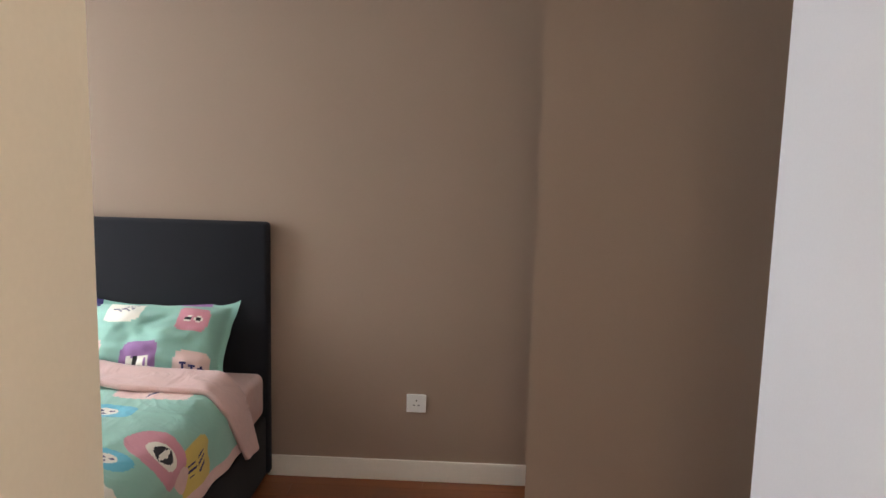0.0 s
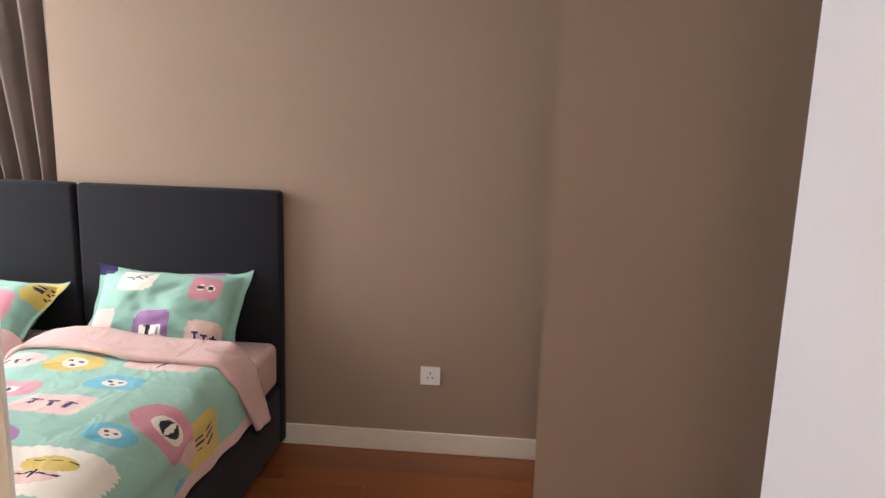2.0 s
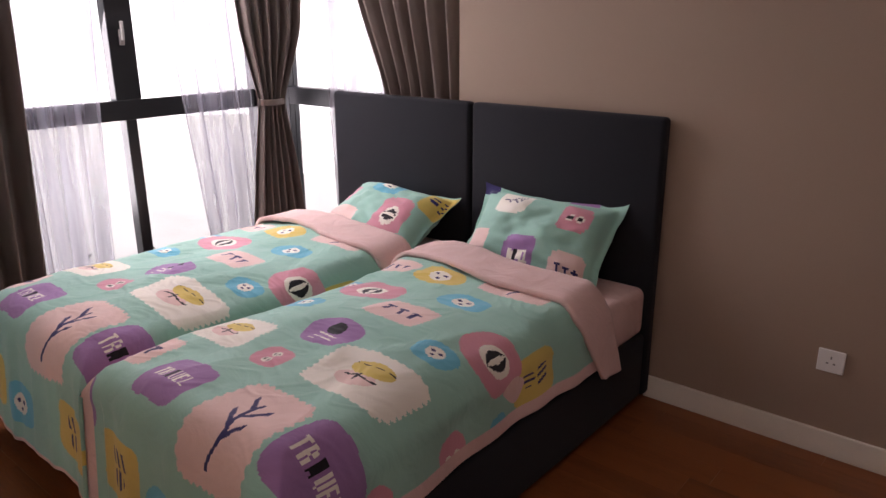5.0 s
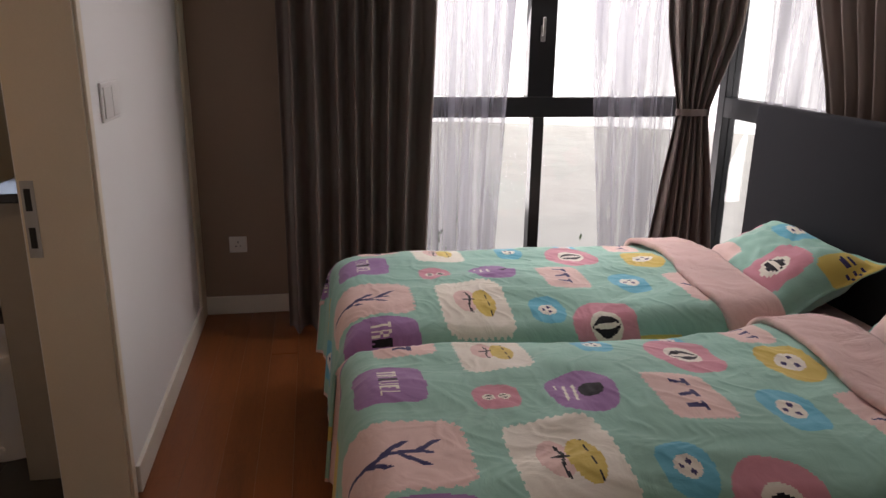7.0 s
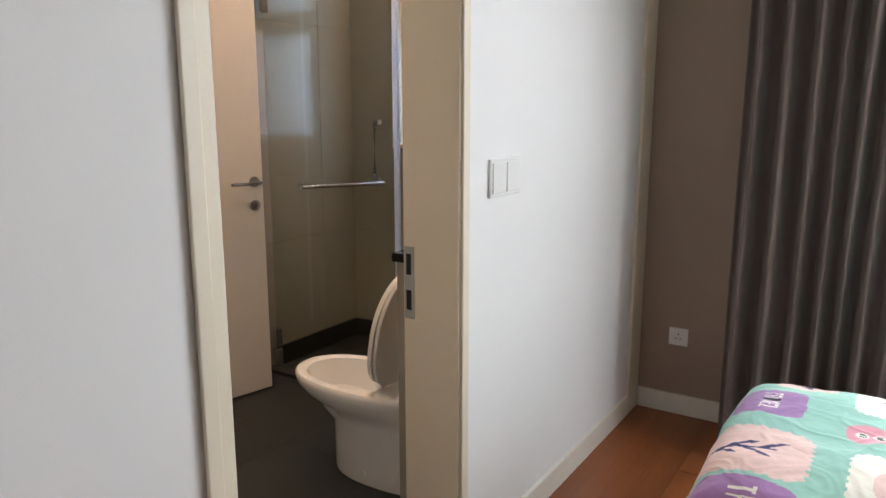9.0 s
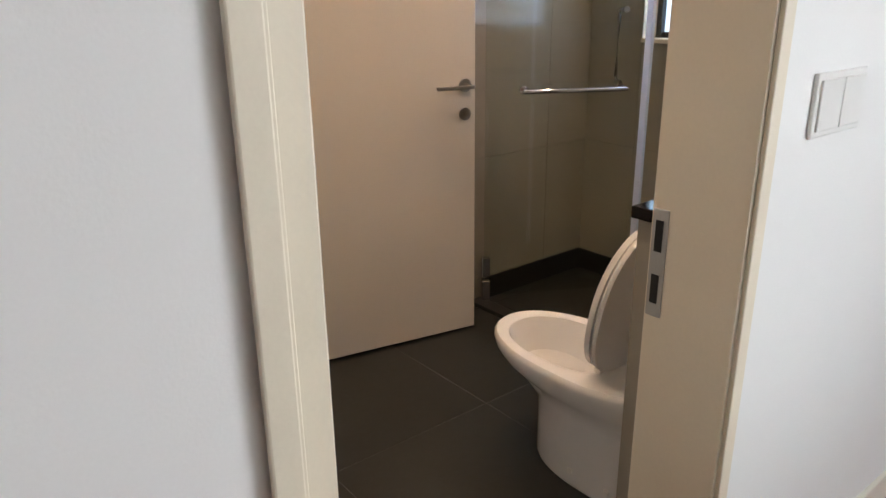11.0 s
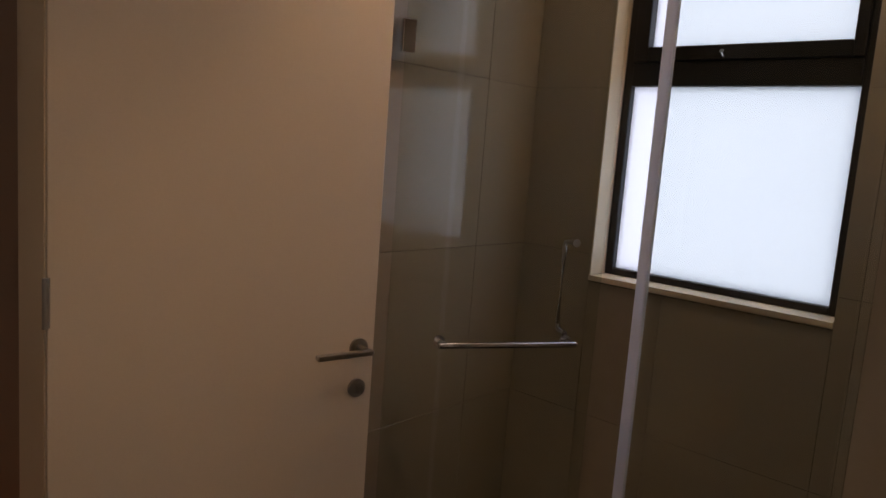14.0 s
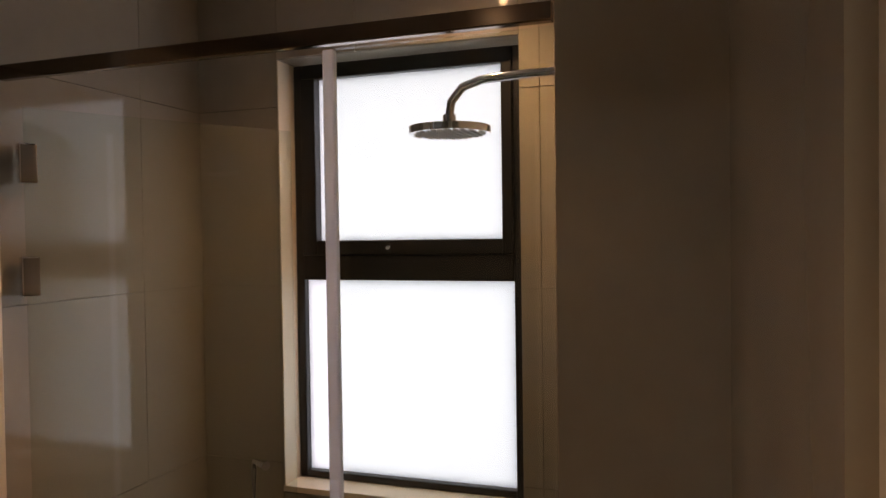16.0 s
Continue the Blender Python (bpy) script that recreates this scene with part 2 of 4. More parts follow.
def rings_mesh(bm, rings, close_first=True, close_last=True):
    """Skin over rings of equally many points."""
    vs = [[bm.verts.new(p) for p in r] for r in rings]
    n = len(vs[0])
    for a, b in zip(vs, vs[1:]):
        for k in range(n):
            bm.faces.new((a[k], a[(k + 1) % n], b[(k + 1) % n], b[k]))
    if close_first:
        bm.faces.new(vs[0][::-1])
    if close_last:
        bm.faces.new(vs[-1])
    return bm


def mesh(name, bm, mat, smooth=False):
    bmesh.ops.recalc_face_normals(bm, faces=bm.faces)
    me = bpy.data.meshes.new(name)
    bm.to_mesh(me)
    bm.free()
    for m in mat if isinstance(mat, (list, tuple)) else (mat,):
        me.materials.append(m)
    if smooth:
        me.polygons.foreach_set("use_smooth", [True] * len(me.polygons))
        me.set_sharp_from_angle(angle=radians(40))
    return me


def part(name, bm, mat, parent, label="", smooth=False):
    ob = new(name, mesh(name, bm, mat, smooth))
    ob.parent = parent
    if parent is not None:
        ob.matrix_parent_inverse = parent.matrix_world.inverted()
    return tagged(ob, label) if label else ob


def thing(name, label, category, group="", at=(0, 0, 0)):
    ob = new(name)
    ob.empty_display_size = 0.1
    ob.location = at
    bpy.context.view_layer.update()
    return tagged(ob, label, category, group)


def structure(name, bm, mat, label, category, smooth=False):
    return tagged(new(name, mesh(name, bm, mat, smooth)), label, category, kind="structure")


def nb():
    return bmesh.new()


# ---- the building ----
H = 2.92
b = nb()
box(b, 0.0, -0.0, -0.15, 5.2, 2.9, -0.012)
bed_floor = structure("floor_bedroom", b, SUBFLOOR, "red-brown parquet floor of the bedroom", "floor")
b = nb()
box(b, 3.0, -1.9, -0.15, 5.2, -0.0, -0.004)
structure("floor_hall", b, PLANK, "red-brown wooden floor outside the bedroom door", "floor")
b = nb()
box(b, -0.3, -2.02, -0.15, 2.98, 0.0, -0.0015)
bath_floor = structure("floor_bathroom", b, GROUT, "dark grey tiled bathroom floor", "floor")
b = nb()
box(b, -1.0, -7.0, -0.15, 3.0, -2.02, -0.012)
room2_floor = structure("floor_second_bedroom", b, SUBFLOOR, "orange-brown parquet floor of the second bedroom", "floor")
b = nb()
box(b, -1.2, -7.2, H, 5.4, 3.1, H + 0.12)
structure("ceiling", b, CEIL, "plain white painted ceiling", "ceiling")

# bedroom walls
NY = 2.585
b = nb()
box(b, 1.71, NY, 0, 5.2, NY + 0.2, H)
box(b, 0.1, NY, 2.45, 1.71, NY + 0.2, H)
box(b, 0.1, NY, 0, 1.71, NY + 0.3, 0.10)
structure("wall_north", b, TAUPE, "taupe painted wall behind the beds", "wall")
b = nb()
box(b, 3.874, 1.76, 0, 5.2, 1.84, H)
# The splay is added to keep the brightly lit end face hidden.
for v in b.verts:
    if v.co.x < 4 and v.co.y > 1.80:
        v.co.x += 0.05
structure("wall_block", b, TAUPE, "taupe painted stub wall, end cut back to hide its lit face", "wall")
b = nb()
box(b, -0.2, -0.2, 0, 0.0, 0.55, H)
box(b, -0.2, 0.55, 0, 0.2, 0.72, H)
box(b, 0.0, 0.72, 2.45, 0.2, NY + 0.2, H)
box(b, 0.0, 0.72, 0, 0.2, NY + 0.2, 0.10)
structure("wall_west", b, TAUPE, "taupe painted wall beside the tall windows", "wall")
D1, D2, E1, E2, DH = 1.685, 2.58, 3.325, 4.281, 2.66
b = nb()
for x0, x1, z0 in ((0.0, D1, 0), (D1, D2, DH), (D2, E1, 0), (E1, E2, DH), (E2, 5.2, 0)):
    box(b, x0, -0.2, z0, x1, 0.0, H)
structure("wall_south", b, WHITE, "white painted wall with the bathroom door", "wall")
b = nb()
box(b, 5.2, -1.9, 0, 5.4, NY + 0.2, H)
box(b, 2.98, -2.1, 0, 5.4, -1.9, H)
box(b, 2.88, -1.9, 0, 2.98, -0.2, H)
structure("wall_hall", b, WHITE, "plain white painted hall wall", "wall")
b = nb()
box(b, 0.004, 0.0, 0.0, 0.15, 0.014, H, 0.003)
structure("trim_corner", b, CREAM, "cream upright trim board at the wall corner", "trim")


def skirting(name, x0, y0, x1, y1):
    b = nb()
    box(b, x0, y0, 0, x1, y1, 0.10, 0.004)
    structure(name, b, SKIRT, "cream painted skirting board", "baseboard")


skirting("baseboard_north", 2.74, NY - 0.014, 5.2, NY)
skirting("baseboard_west", 0.0, 0.014, 0.014, 0.55)
skirting("baseboard_south_1", 0.15, 0.0, D1 - 0.07, 0.016)
skirting("baseboard_south_2", D2 + 0.07, 0.0, E1 - 0.07, 0.016)

# bathroom walls
b = nb()
box(b, -0.3, -1.9, 0, -0.14, -0.2, 1.24)
box(b, -0.3, -1.9, 2.68, -0.14, -0.2, H)
box(b, -0.3, -1.9, 1.24, -0.14, -1.585, 2.68)
box(b, -0.3, -0.765, 1.24, -0.14, -0.2, 2.68)
bath_west = structure("wall_bath_west", b, TGROUT, "polished taupe tiled shower wall with the window", "wall")
F1, F2 = 1.62, 2.42
b = nb()
for x0, x1, z0 in ((-0.3, F1, 0), (F1, F2, DH), (F2, 2.98, 0)):
    box(b, x0, -2.02, z0, x1, -1.915, H)
bath_south = structure("wall_bath_south", b, TGROUT, "polished taupe tiled bathroom wall", "wall")
b = nb()
box(b, -0.14, -0.52, 0, 0.64, -0.2, H)
bath_duct = structure("wall_bath_duct", b, TILE, "taupe tiled duct wall between shower and toilet", "wall")
b = nb()
box(b, 0.64, -0.214, 0, D1 - 0.05, -0.2, H)
bath_north = structure("wall_bath_north", b, TILE, "taupe tiled wall behind the toilet", "wall")
b = nb()
box(b, 2.86, -1.915, 0, 2.88, -0.2, H)
structure("wall_bath_east", b, TILE, "taupe tiled bathroom wall", "wall")

# second bedroom walls
b = nb()
box(b, 1.24, -3.3, 0, 1.40, -2.02, H)
box(b, -1.0, -3.3, 0, 1.24, -3.16, H)
structure("wall_second_return", b, TAUPE, "taupe painted wall inside the second bedroom", "wall")
b = nb()
box(b, -1.2, -7.2, 0, 3.2, -7.0, H)
# The west side's gap is an added window opening, out of view.
for z0, z1, y0, y1 in ((0, 0.4, -7.0, -3.16), (2.4, H, -7.0, -3.16), (0.4, 2.4, -7.0, -6.3), (0.4, 2.4, -3.8, -3.16)):
    box(b, -1.2, y0, z0, -1.0, y1, z1)
box(b, 3.0, -7.0, 0, 3.2, -2.02, H)
structure("wall_second_room", b, TAUPE, "taupe painted walls of the second bedroom", "wall")

# ---- doors and frames ----


def door_frame(name, x0, x1, yin, yout, label, arch=0.024, stop_y=None):
    """Lining and architraves round an opening in a wall along x, from yin to yout."""
    f = structure(name, box(nb(), x0, yin - 0.004, 0, x0 + 0.02, yout + 0.004, DH, 0.002), CREAM, label, "door frame")
    part("jamb", box(nb(), x1 - 0.02, yin - 0.004, 0, x1, yout + 0.004, DH, 0.002), CREAM, f)
    part("head", box(nb(), x0 + 0.02, yin - 0.004, DH - 0.02, x1 - 0.02, yout + 0.004, DH, 0.002), CREAM, f)
    for y0, y1 in ((yin - 0.014, yin - 0.004), (yout + 0.004, yout + 0.014)):
        part("architrave", box(nb(), x0 - arch, y0, 0, x0 + 0.012, y1, DH + arch, 0.003), CREAM, f)
        part("architrave", box(nb(), x1 - 0.012, y0, 0, x1 + arch, y1, DH + arch, 0.003), CREAM, f)
        part("architrave", box(nb(), x0 + 0.012, y0, DH - 0.012, x1 - 0.012, y1, DH + arch, 0.003), CREAM, f)
    if stop_y is not None:
        part("door_stop", box(nb(), x0 + 0.02, stop_y - 0.02, 0, x0 + 0.032, stop_y + 0.02, DH - 0.02, 0.002), CREAM, f)
        part("door_stop", box(nb(), x1 - 0.032, stop_y - 0.02, 0, x1 - 0.02, stop_y + 0.02, DH - 0.02, 0.002), CREAM, f)
    return f


frame1 = door_frame("door_frame_1", D1, D2, -0.18, 0.0, "cream painted frame of the bathroom door")
part("rebate", box(nb(), D2 - 0.064, -0.166, 0, D2 - 0.0205, -0.012, DH - 0.021, 0.003), CREAM, frame1)
plate = part("strike_plate", box(nb(), D1 + 0.02, -0.184, 0.845, D1 + 0.0225, -0.149, 1.065, 0.001), STEEL, frame1, "steel strike plate with two lock openings")
for z0, z1 in ((0.98, 1.043), (0.873, 0.933)):
    part("lock_opening", box(nb(), D1 + 0.0222, -0.176, z0, D1 + 0.0235, -0.159, z1), DARKMETAL, plate, "dark lock opening")
frame2 = door_frame("door_frame_2", F1, F2, -2.02, -1.868, "cream painted frame of the second bedroom door", arch=0.055)
part("threshold", box(nb(), F1 + 0.02, -1.872, -0.004, F2 - 0.02, -1.845, 0.008, 0.003), STEEL, frame2, "worn metal threshold strip")
door_frame("door_frame_3", E1, E2, -0.2, -0.034, "cream painted frame of the bedroom entrance", arch=0.05)


def lever_set(leaf, x, y, zl, zk, side, toward):
    """Lever on a rose and a keyhole rose below, on the face whose outside is at y, in the leaf's own axes."""
    s = side
    part("lever_rose", rod(nb(), (x, y, zl), (x, y + s * 0.008, zl), 0.027, 28), STEEL, leaf, "brushed steel rose", True)
    b = nb()
    rod(b, (x, y, zl), (x, y + s * 0.045, zl), 0.010, 16)
    ya, yb = sorted((y + s * 0.040, y + s * 0.062))
    xa, xb = sorted((x - toward * 0.018, x + toward * 0.150))
    box(b, xa, ya, zl - 0.009, xb, yb, zl + 0.005, 0.003)
    part("lever_handle", b, STEEL, leaf, "brushed steel lever handle")
    part("keyhole_rose", rod(nb(), (x, y, zk), (x, y + s * 0.008, zk), 0.026, 28), STEEL, leaf, "brushed steel keyhole rose", True)
    b = nb()
    box(b, x - 0.004, y + s * 0.008, zk - 0.010, x + 0.004, y + s * 0.022, zk + 0.010, 0.002)
    part("thumb_turn", b, STEEL, leaf, "small steel thumb turn")


def door_leaf(name, hinge, end, label, levers=(), paint=None, lz=1.1, kz=0.995, hinges=(0.25, 1.22, 2.35), hinge_side=-1):
    """A plain flush leaf from its hinge to its free end; its own x runs along it."""
    h, e = Vector((*hinge, 0)), Vector((*end, 0))
    L = (e - h).length
    d = new(name)
    tagged(d, label, "door", kind="structure")
    d.matrix_world = Matrix.Translation(h) @ Matrix.Rotation(math.atan2((e - h).y, (e - h).x), 4, "Z")
    bpy.context.view_layer.update()

    def put(nm, b, m, lab="", smooth=False):
        ob = new(nm, mesh(nm, b, m, smooth))
        ob.parent = d
        return tagged(ob, lab) if lab else ob
    leaf = put("leaf", box(nb(), 0, -0.021, 0.012, L, 0.021, DH - 0.026, 0.0025), paint or DOORPAINT)
    for side in levers:
        lever_set_local(d, L - 0.05, side, lz, kz)
    for z in hinges:
        b = nb()
        rod(b, (-0.004, hinge_side * 0.026, z), (-0.004, hinge_side * 0.026, z + 0.11), 0.0065, 12)
        box(b, -0.003, hinge_side * 0.0215 - 0.001, z, 0.006, hinge_side * 0.0215 + 0.001, z + 0.11)
        put("hinge", b, STEEL, "dull steel butt hinge")
    return d


def lever_set_local(d, x, side, zl, zk):
    before = set(bpy.data.objects)
    lever_set(None, x, side * 0.021, zl, zk, side, -1)
    for ob in set(bpy.data.objects) - before:
        ob.parent = d


# the leaf to the second bedroom stands open into the bathroom, nearly along its wall
door_leaf("door_2", (1.637, -1.862), (0.838, -1.702), "cream flush door standing open with steel lever handle", (-1,), lz=1.10, kz=0.984, hinge_side=-1)
# the bathroom's own leaf, folded in against the east side
leaf1 = door_leaf("door_1", (2.494, -0.185), (2.556, -0.945), "cream flush bathroom door standing wide open", (-1,), lz=1.05, kz=0.945, hinges=(0.25, 2.3), hinge_side=1)
b = nb()
box(b, -0.0035, -0.020, 1.03, 0.0, 0.019, 1.155, 0.0008)
for z in (1.048, 1.078, 1.108, 1.138):
    rod(b, (-0.005, -0.002, z), (-0.003, -0.002, z), 0.005, 12)
rod(b, (-0.006, 0.024, 1.025), (-0.006, 0.024, 1.16), 0.007, 12)
ob = new("hinge_plate", mesh("hinge_plate", b, STEEL))
ob.parent = leaf1
tagged(ob, "dull steel hinge plate with three screws")
door_leaf("door_3", (4.262, 0.02), (4.262, 0.785), "white flush bedroom door standing open into the room", (), LEAFWHITE, hinge_side=-1)

# ---- windows ----


def bar(x0, y0, z0, x1, y1, z1):
    return box(nb(), x0, y0, z0, x1, y1, z1, 0.004)


w = structure("window_1", bar(0.06, 0.72, 0.10, 0.14, 0.80, 2.45), BLACKFRAME, "tall black-framed bedroom windows, overexposed daylight behind", "window")
part("corner_post", bar(0.06, 2.56, 0.10, 0.16, 2.66, 2.45), BLACKFRAME, w)
part("window_sill", bar(0.06, 0.80, 0.10, 0.14, 2.56, 0.16), BLACKFRAME, w)
part("window_head", bar(0.06, 0.80, 2.38, 0.14, 2.56, 2.45), BLACKFRAME, w)
part("transom", bar(0.06, 0.80, 1.06, 0.14, 2.56, 1.165), BLACKFRAME, w)
part("mullion", bar(0.062, 1.74, 0.16, 0.138, 1.80, 1.06), BLACKFRAME, w)
part("mullion", bar(0.062, 1.703, 1.165, 0.138, 1.842, 2.38), BLACKFRAME, w)
b = nb()
box(b, 0.14, 1.755, 1.44, 0.155, 1.78, 1.52, 0.004)
box(b, 0.155, 1.76, 1.465, 0.172, 1.775, 1.56, 0.004)
part("window_handle", b, STEEL, w, "small metal window catch")
for y0, y1 in ((0.80, 1.74), (1.80, 2.56)):
    part("pane", box(nb(), 0.096, y0, 0.16, 0.104, y1, 1.06), GLASS, w).visible_shadow = False
    part("pane", box(nb(), 0.096, y0 + 0.02, 1.165, 0.104, y1 - 0.02, 2.38), GLASS, w).visible_shadow = False
w = structure("window_2", bar(0.16, 2.80, 0.10, 1.71, 2.88, 0.16), BLACKFRAME, "tall black-framed window behind the headboards", "window")
part("window_head", bar(0.16, 2.80, 2.38, 1.71, 2.88, 2.45), BLACKFRAME, w)
part("transom", bar(0.16, 2.80, 1.06, 1.71, 2.88, 1.165), BLACKFRAME, w)
for x0 in (0.09, 1.64):
    part("window_jamb", bar(x0, 2.80, 0.16, x0 + 0.07, 2.88, 2.38), BLACKFRAME, w)
part("pane", box(nb(), 0.16, 2.836, 0.16, 1.64, 2.844, 1.06), GLASS, w).visible_shadow = False
part("pane", box(nb(), 0.16, 2.836, 1.165, 1.64, 2.844, 2.38), GLASS, w).visible_shadow = False

# bathroom window with frosted panes
y0, y1, z0, z1, xg = -1.58, -0.77, 1.245, 2.675, -0.25
w = structure("window_3", bar(xg - 0.03, y0, z0, xg + 0.03, y0 + 0.03, z1), BLACKFRAME, "black-framed bathroom window with bright frosted panes", "window")
part("window_jamb", bar(xg - 0.03, y1 - 0.035, z0, xg + 0.03, y1, z1), BLACKFRAME, w)
part("window_head", bar(xg - 0.03, y0 + 0.03, z1 - 0.05, xg + 0.03, y1 - 0.035, z1), BLACKFRAME, w)
part("window_sill", bar(xg - 0.03, y0 + 0.03, z0, xg + 0.03, y1 - 0.035, z0 + 0.025), BLACKFRAME, w)
part("transom", bar(xg - 0.03, y0 + 0.03, 1.935, xg + 0.035, y1 - 0.035, 2.02), BLACKFRAME, w)
sash = part("sash", bar(xg - 0.02, y0 + 0.03, 2.02, xg + 0.042, y0 + 0.085, 2.625), BLACKFRAME, w, "black opening sash")
part("stile", bar(xg - 0.02, y1 - 0.07, 2.02, xg + 0.042, y1 - 0.035, 2.625), BLACKFRAME, sash)
part("rail", bar(xg - 0.02, y0 + 0.085, 2.02, xg + 0.042, y1 - 0.07, 2.07), BLACKFRAME, sash)
part("catch", rod(nb(), (xg + 0.042, -1.22, 2.03), (xg + 0.066, -1.22, 2.045), 0.008, 12), CHROME, sash, "small chrome catch")
part("pane", box(nb(), xg - 0.004, y0 + 0.03, z0 + 0.025, xg + 0.004, y1 - 0.035, 1.935), FROST, w, "bright frosted glass pane")
part("pane", box(nb(), xg - 0.004, y0 + 0.085, 2.07, xg + 0.004, y1 - 0.07, 2.625), FROST, w, "bright frosted glass pane")
b = nb()
box(b, -0.3, y0 - 0.008, z0 - 0.02, -0.118, y1 + 0.008, z0, 0.002)
structure("trim_window_sill", b, CREAM, "pale stone sill of the bathroom window", "trim")
b = nb()
box(b, xg + 0.03, y0 - 0.006, z0, -0.12, y0, z1, 0.002)
structure("trim_window_reveal", b, CREAM, "pale edge trim of the window reveal", "trim")

# ---- bathroom fittings ----
shower = thing("shower_screen", "frameless clear glass shower screen with chrome fittings", "shower screen", at=(0.64, -1.03, 0))
part("fixed_panel", box(nb(), 0.636, -0.98, 0.03, 0.646, -0.522, 2.475), SHOWERGLASS, shower).visible_shadow = False
part("header_rail", box(nb(), 0.628, -1.913, 2.485, 0.652, -0.522, 2.522, 0.003), BRONZE, shower, "dark polished header rail")
part("edge_profile", box(nb(), 0.630, -1.006, 0.03, 0.650, -0.98, 2.475, 0.004), SEAL, shower, "silver upright edge profile")
gd = new("glass_door")
gd.parent = shower
gh = Vector((0.615, -1.868))
ga = math.atan2(-1.515 + 1.868, 0.02 - 0.615)
gd.matrix_world = Matrix.Translation((gh.x, gh.y, 0)) @ Matrix.Rotation(ga, 4, "Z")
tagged(gd, "clear glass shower door swung inwards")


def on_door(nm, b, m, lab="", smooth=False):
    ob = new(nm, mesh(nm, b, m, smooth))
    ob.parent = gd
    return tagged(ob, lab) if lab else ob


on_door("glass_leaf", box(nb(), 0.0, -0.005, 0.04, 0.75, 0.005, 2.42), SHOWERGLASS).visible_shadow = False
for z in (2.23, 1.945, 0.14, 0.02):
    on_door("hinge_clip", box(nb(), -0.014, -0.016, z, 0.028, 0.016, z + 0.1, 0.004), CHROME, "square chrome hinge clip")
b = nb()
rod(b, (0.16, -0.062, 1.036), (0.645, -0.062, 1.036), 0.011, 16)
for x in (0.175, 0.632):
    rod(b, (x, 0.004, 1.036), (x, -0.062, 1.036), 0.012, 16)
    rod(b, (x, -0.005, 1.036), (x, -0.012, 1.036), 0.02, 20)
on_door("towel_bar", b, CHROME, "chrome towel bar", True)
b = nb()
sweep(b, [(0.632, 0.0, 1.06), (0.632, 0.05, 1.06), (0.632, 0.06, 1.08), (0.632, 0.06, 1.355), (0.632, 0.05, 1.378), (0.632, -0.012, 1.38)], 0.010, 12)
rod(b, (0.632, -0.006, 1.38), (0.632, -0.026, 1.38), 0.014, 18)
on_door("pull_handle", b, CHROME, "upright chrome pull handle", True)

head = thing("rain_shower", "round chrome rain shower head on a bent arm", "shower", at=(0.27, -0.52, 2.44))
b = nb()
sweep(b, [(0.27, -0.522, 2.455), (0.27, -0.66, 2.455), (0.27, -0.767, 2.45), (0.27, -0.817, 2.435), (0.27, -0.847, 2.40), (0.27, -0.852, 2.362)], [0.011] * 6, 14)
part("arm", b, CHROME, head, "bent chrome arm", True)
part("wall_flange", rod(nb(), (0.27, -0.521, 2.455), (0.27, -0.532, 2.455), 0.028, 24), CHROME, head, "", True)
b = nb()
rod(b, (0.27, -0.852, 2.345), (0.27, -0.852, 2.368), 0.017, 18)
rod(b, (0.27, -0.852, 2.338), (0.27, -0.852, 2.346), 0.03, 24, 0.02)
part("collar", b, CHROME, head, "", True)
part("disc", rod(nb(), (0.27, -0.852, 2.320), (0.27, -0.852, 2.338), 0.103, 48), CHROME, head, "flat round chrome disc", True)
b = nb()
for i in range(-5, 6):
    for j in range(-5, 6):
        if i * i + j * j < 27:
            rod(b, (0.27 + i * 0.017, -0.852 + j * 0.017, 2.316), (0.27 + i * 0.017, -0.852 + j * 0.017, 2.321), 0.004, 6)
part("nozzles", b, PLASTIC, head, "rows of pale rubber nozzles")

# ledge behind the toilet
head.location.z += 0.018
ledge = thing("ledge", "tiled boxed-in ledge with a black polished stone top", "ledge", at=(1.07, -0.29, 0))
part("front", box(nb(), 0.644, -0.372, 0, 1.49, -0.216, 0.958, 0.002), TILE, ledge)
part("stone_top", box(nb(), 0.644, -0.384, 0.958, 1.505, -0.216, 0.988, 0.004), BLACKSTONE, ledge, "black polished stone top")

# toilet
TX = 1.235
toilet = thing("toilet", "white ceramic toilet with its lid raised", "toilet", at=(TX, -0.7, 0))


def oval(cx, yb, yf, hw, z, n=40, sq=0.0):
    """A D-shaped outline: rounded in front (yf), fuller at the back (yb)."""
    pts = []
    ym, hl = (yb + yf) / 2, (yb - yf) / 2
    for k in range(n):
        a = 2 * math.pi * k / n
        c, s = math.cos(a), math.sin(a)
        p = 0.62 if s > 0 else 0.92
        pts.append(Vector((cx + hw * math.copysign(abs(c) ** p, c), ym + hl * math.copysign(abs(s) ** (0.75 if s > 0 else 1), s), z)))
    return pts


b = nb()
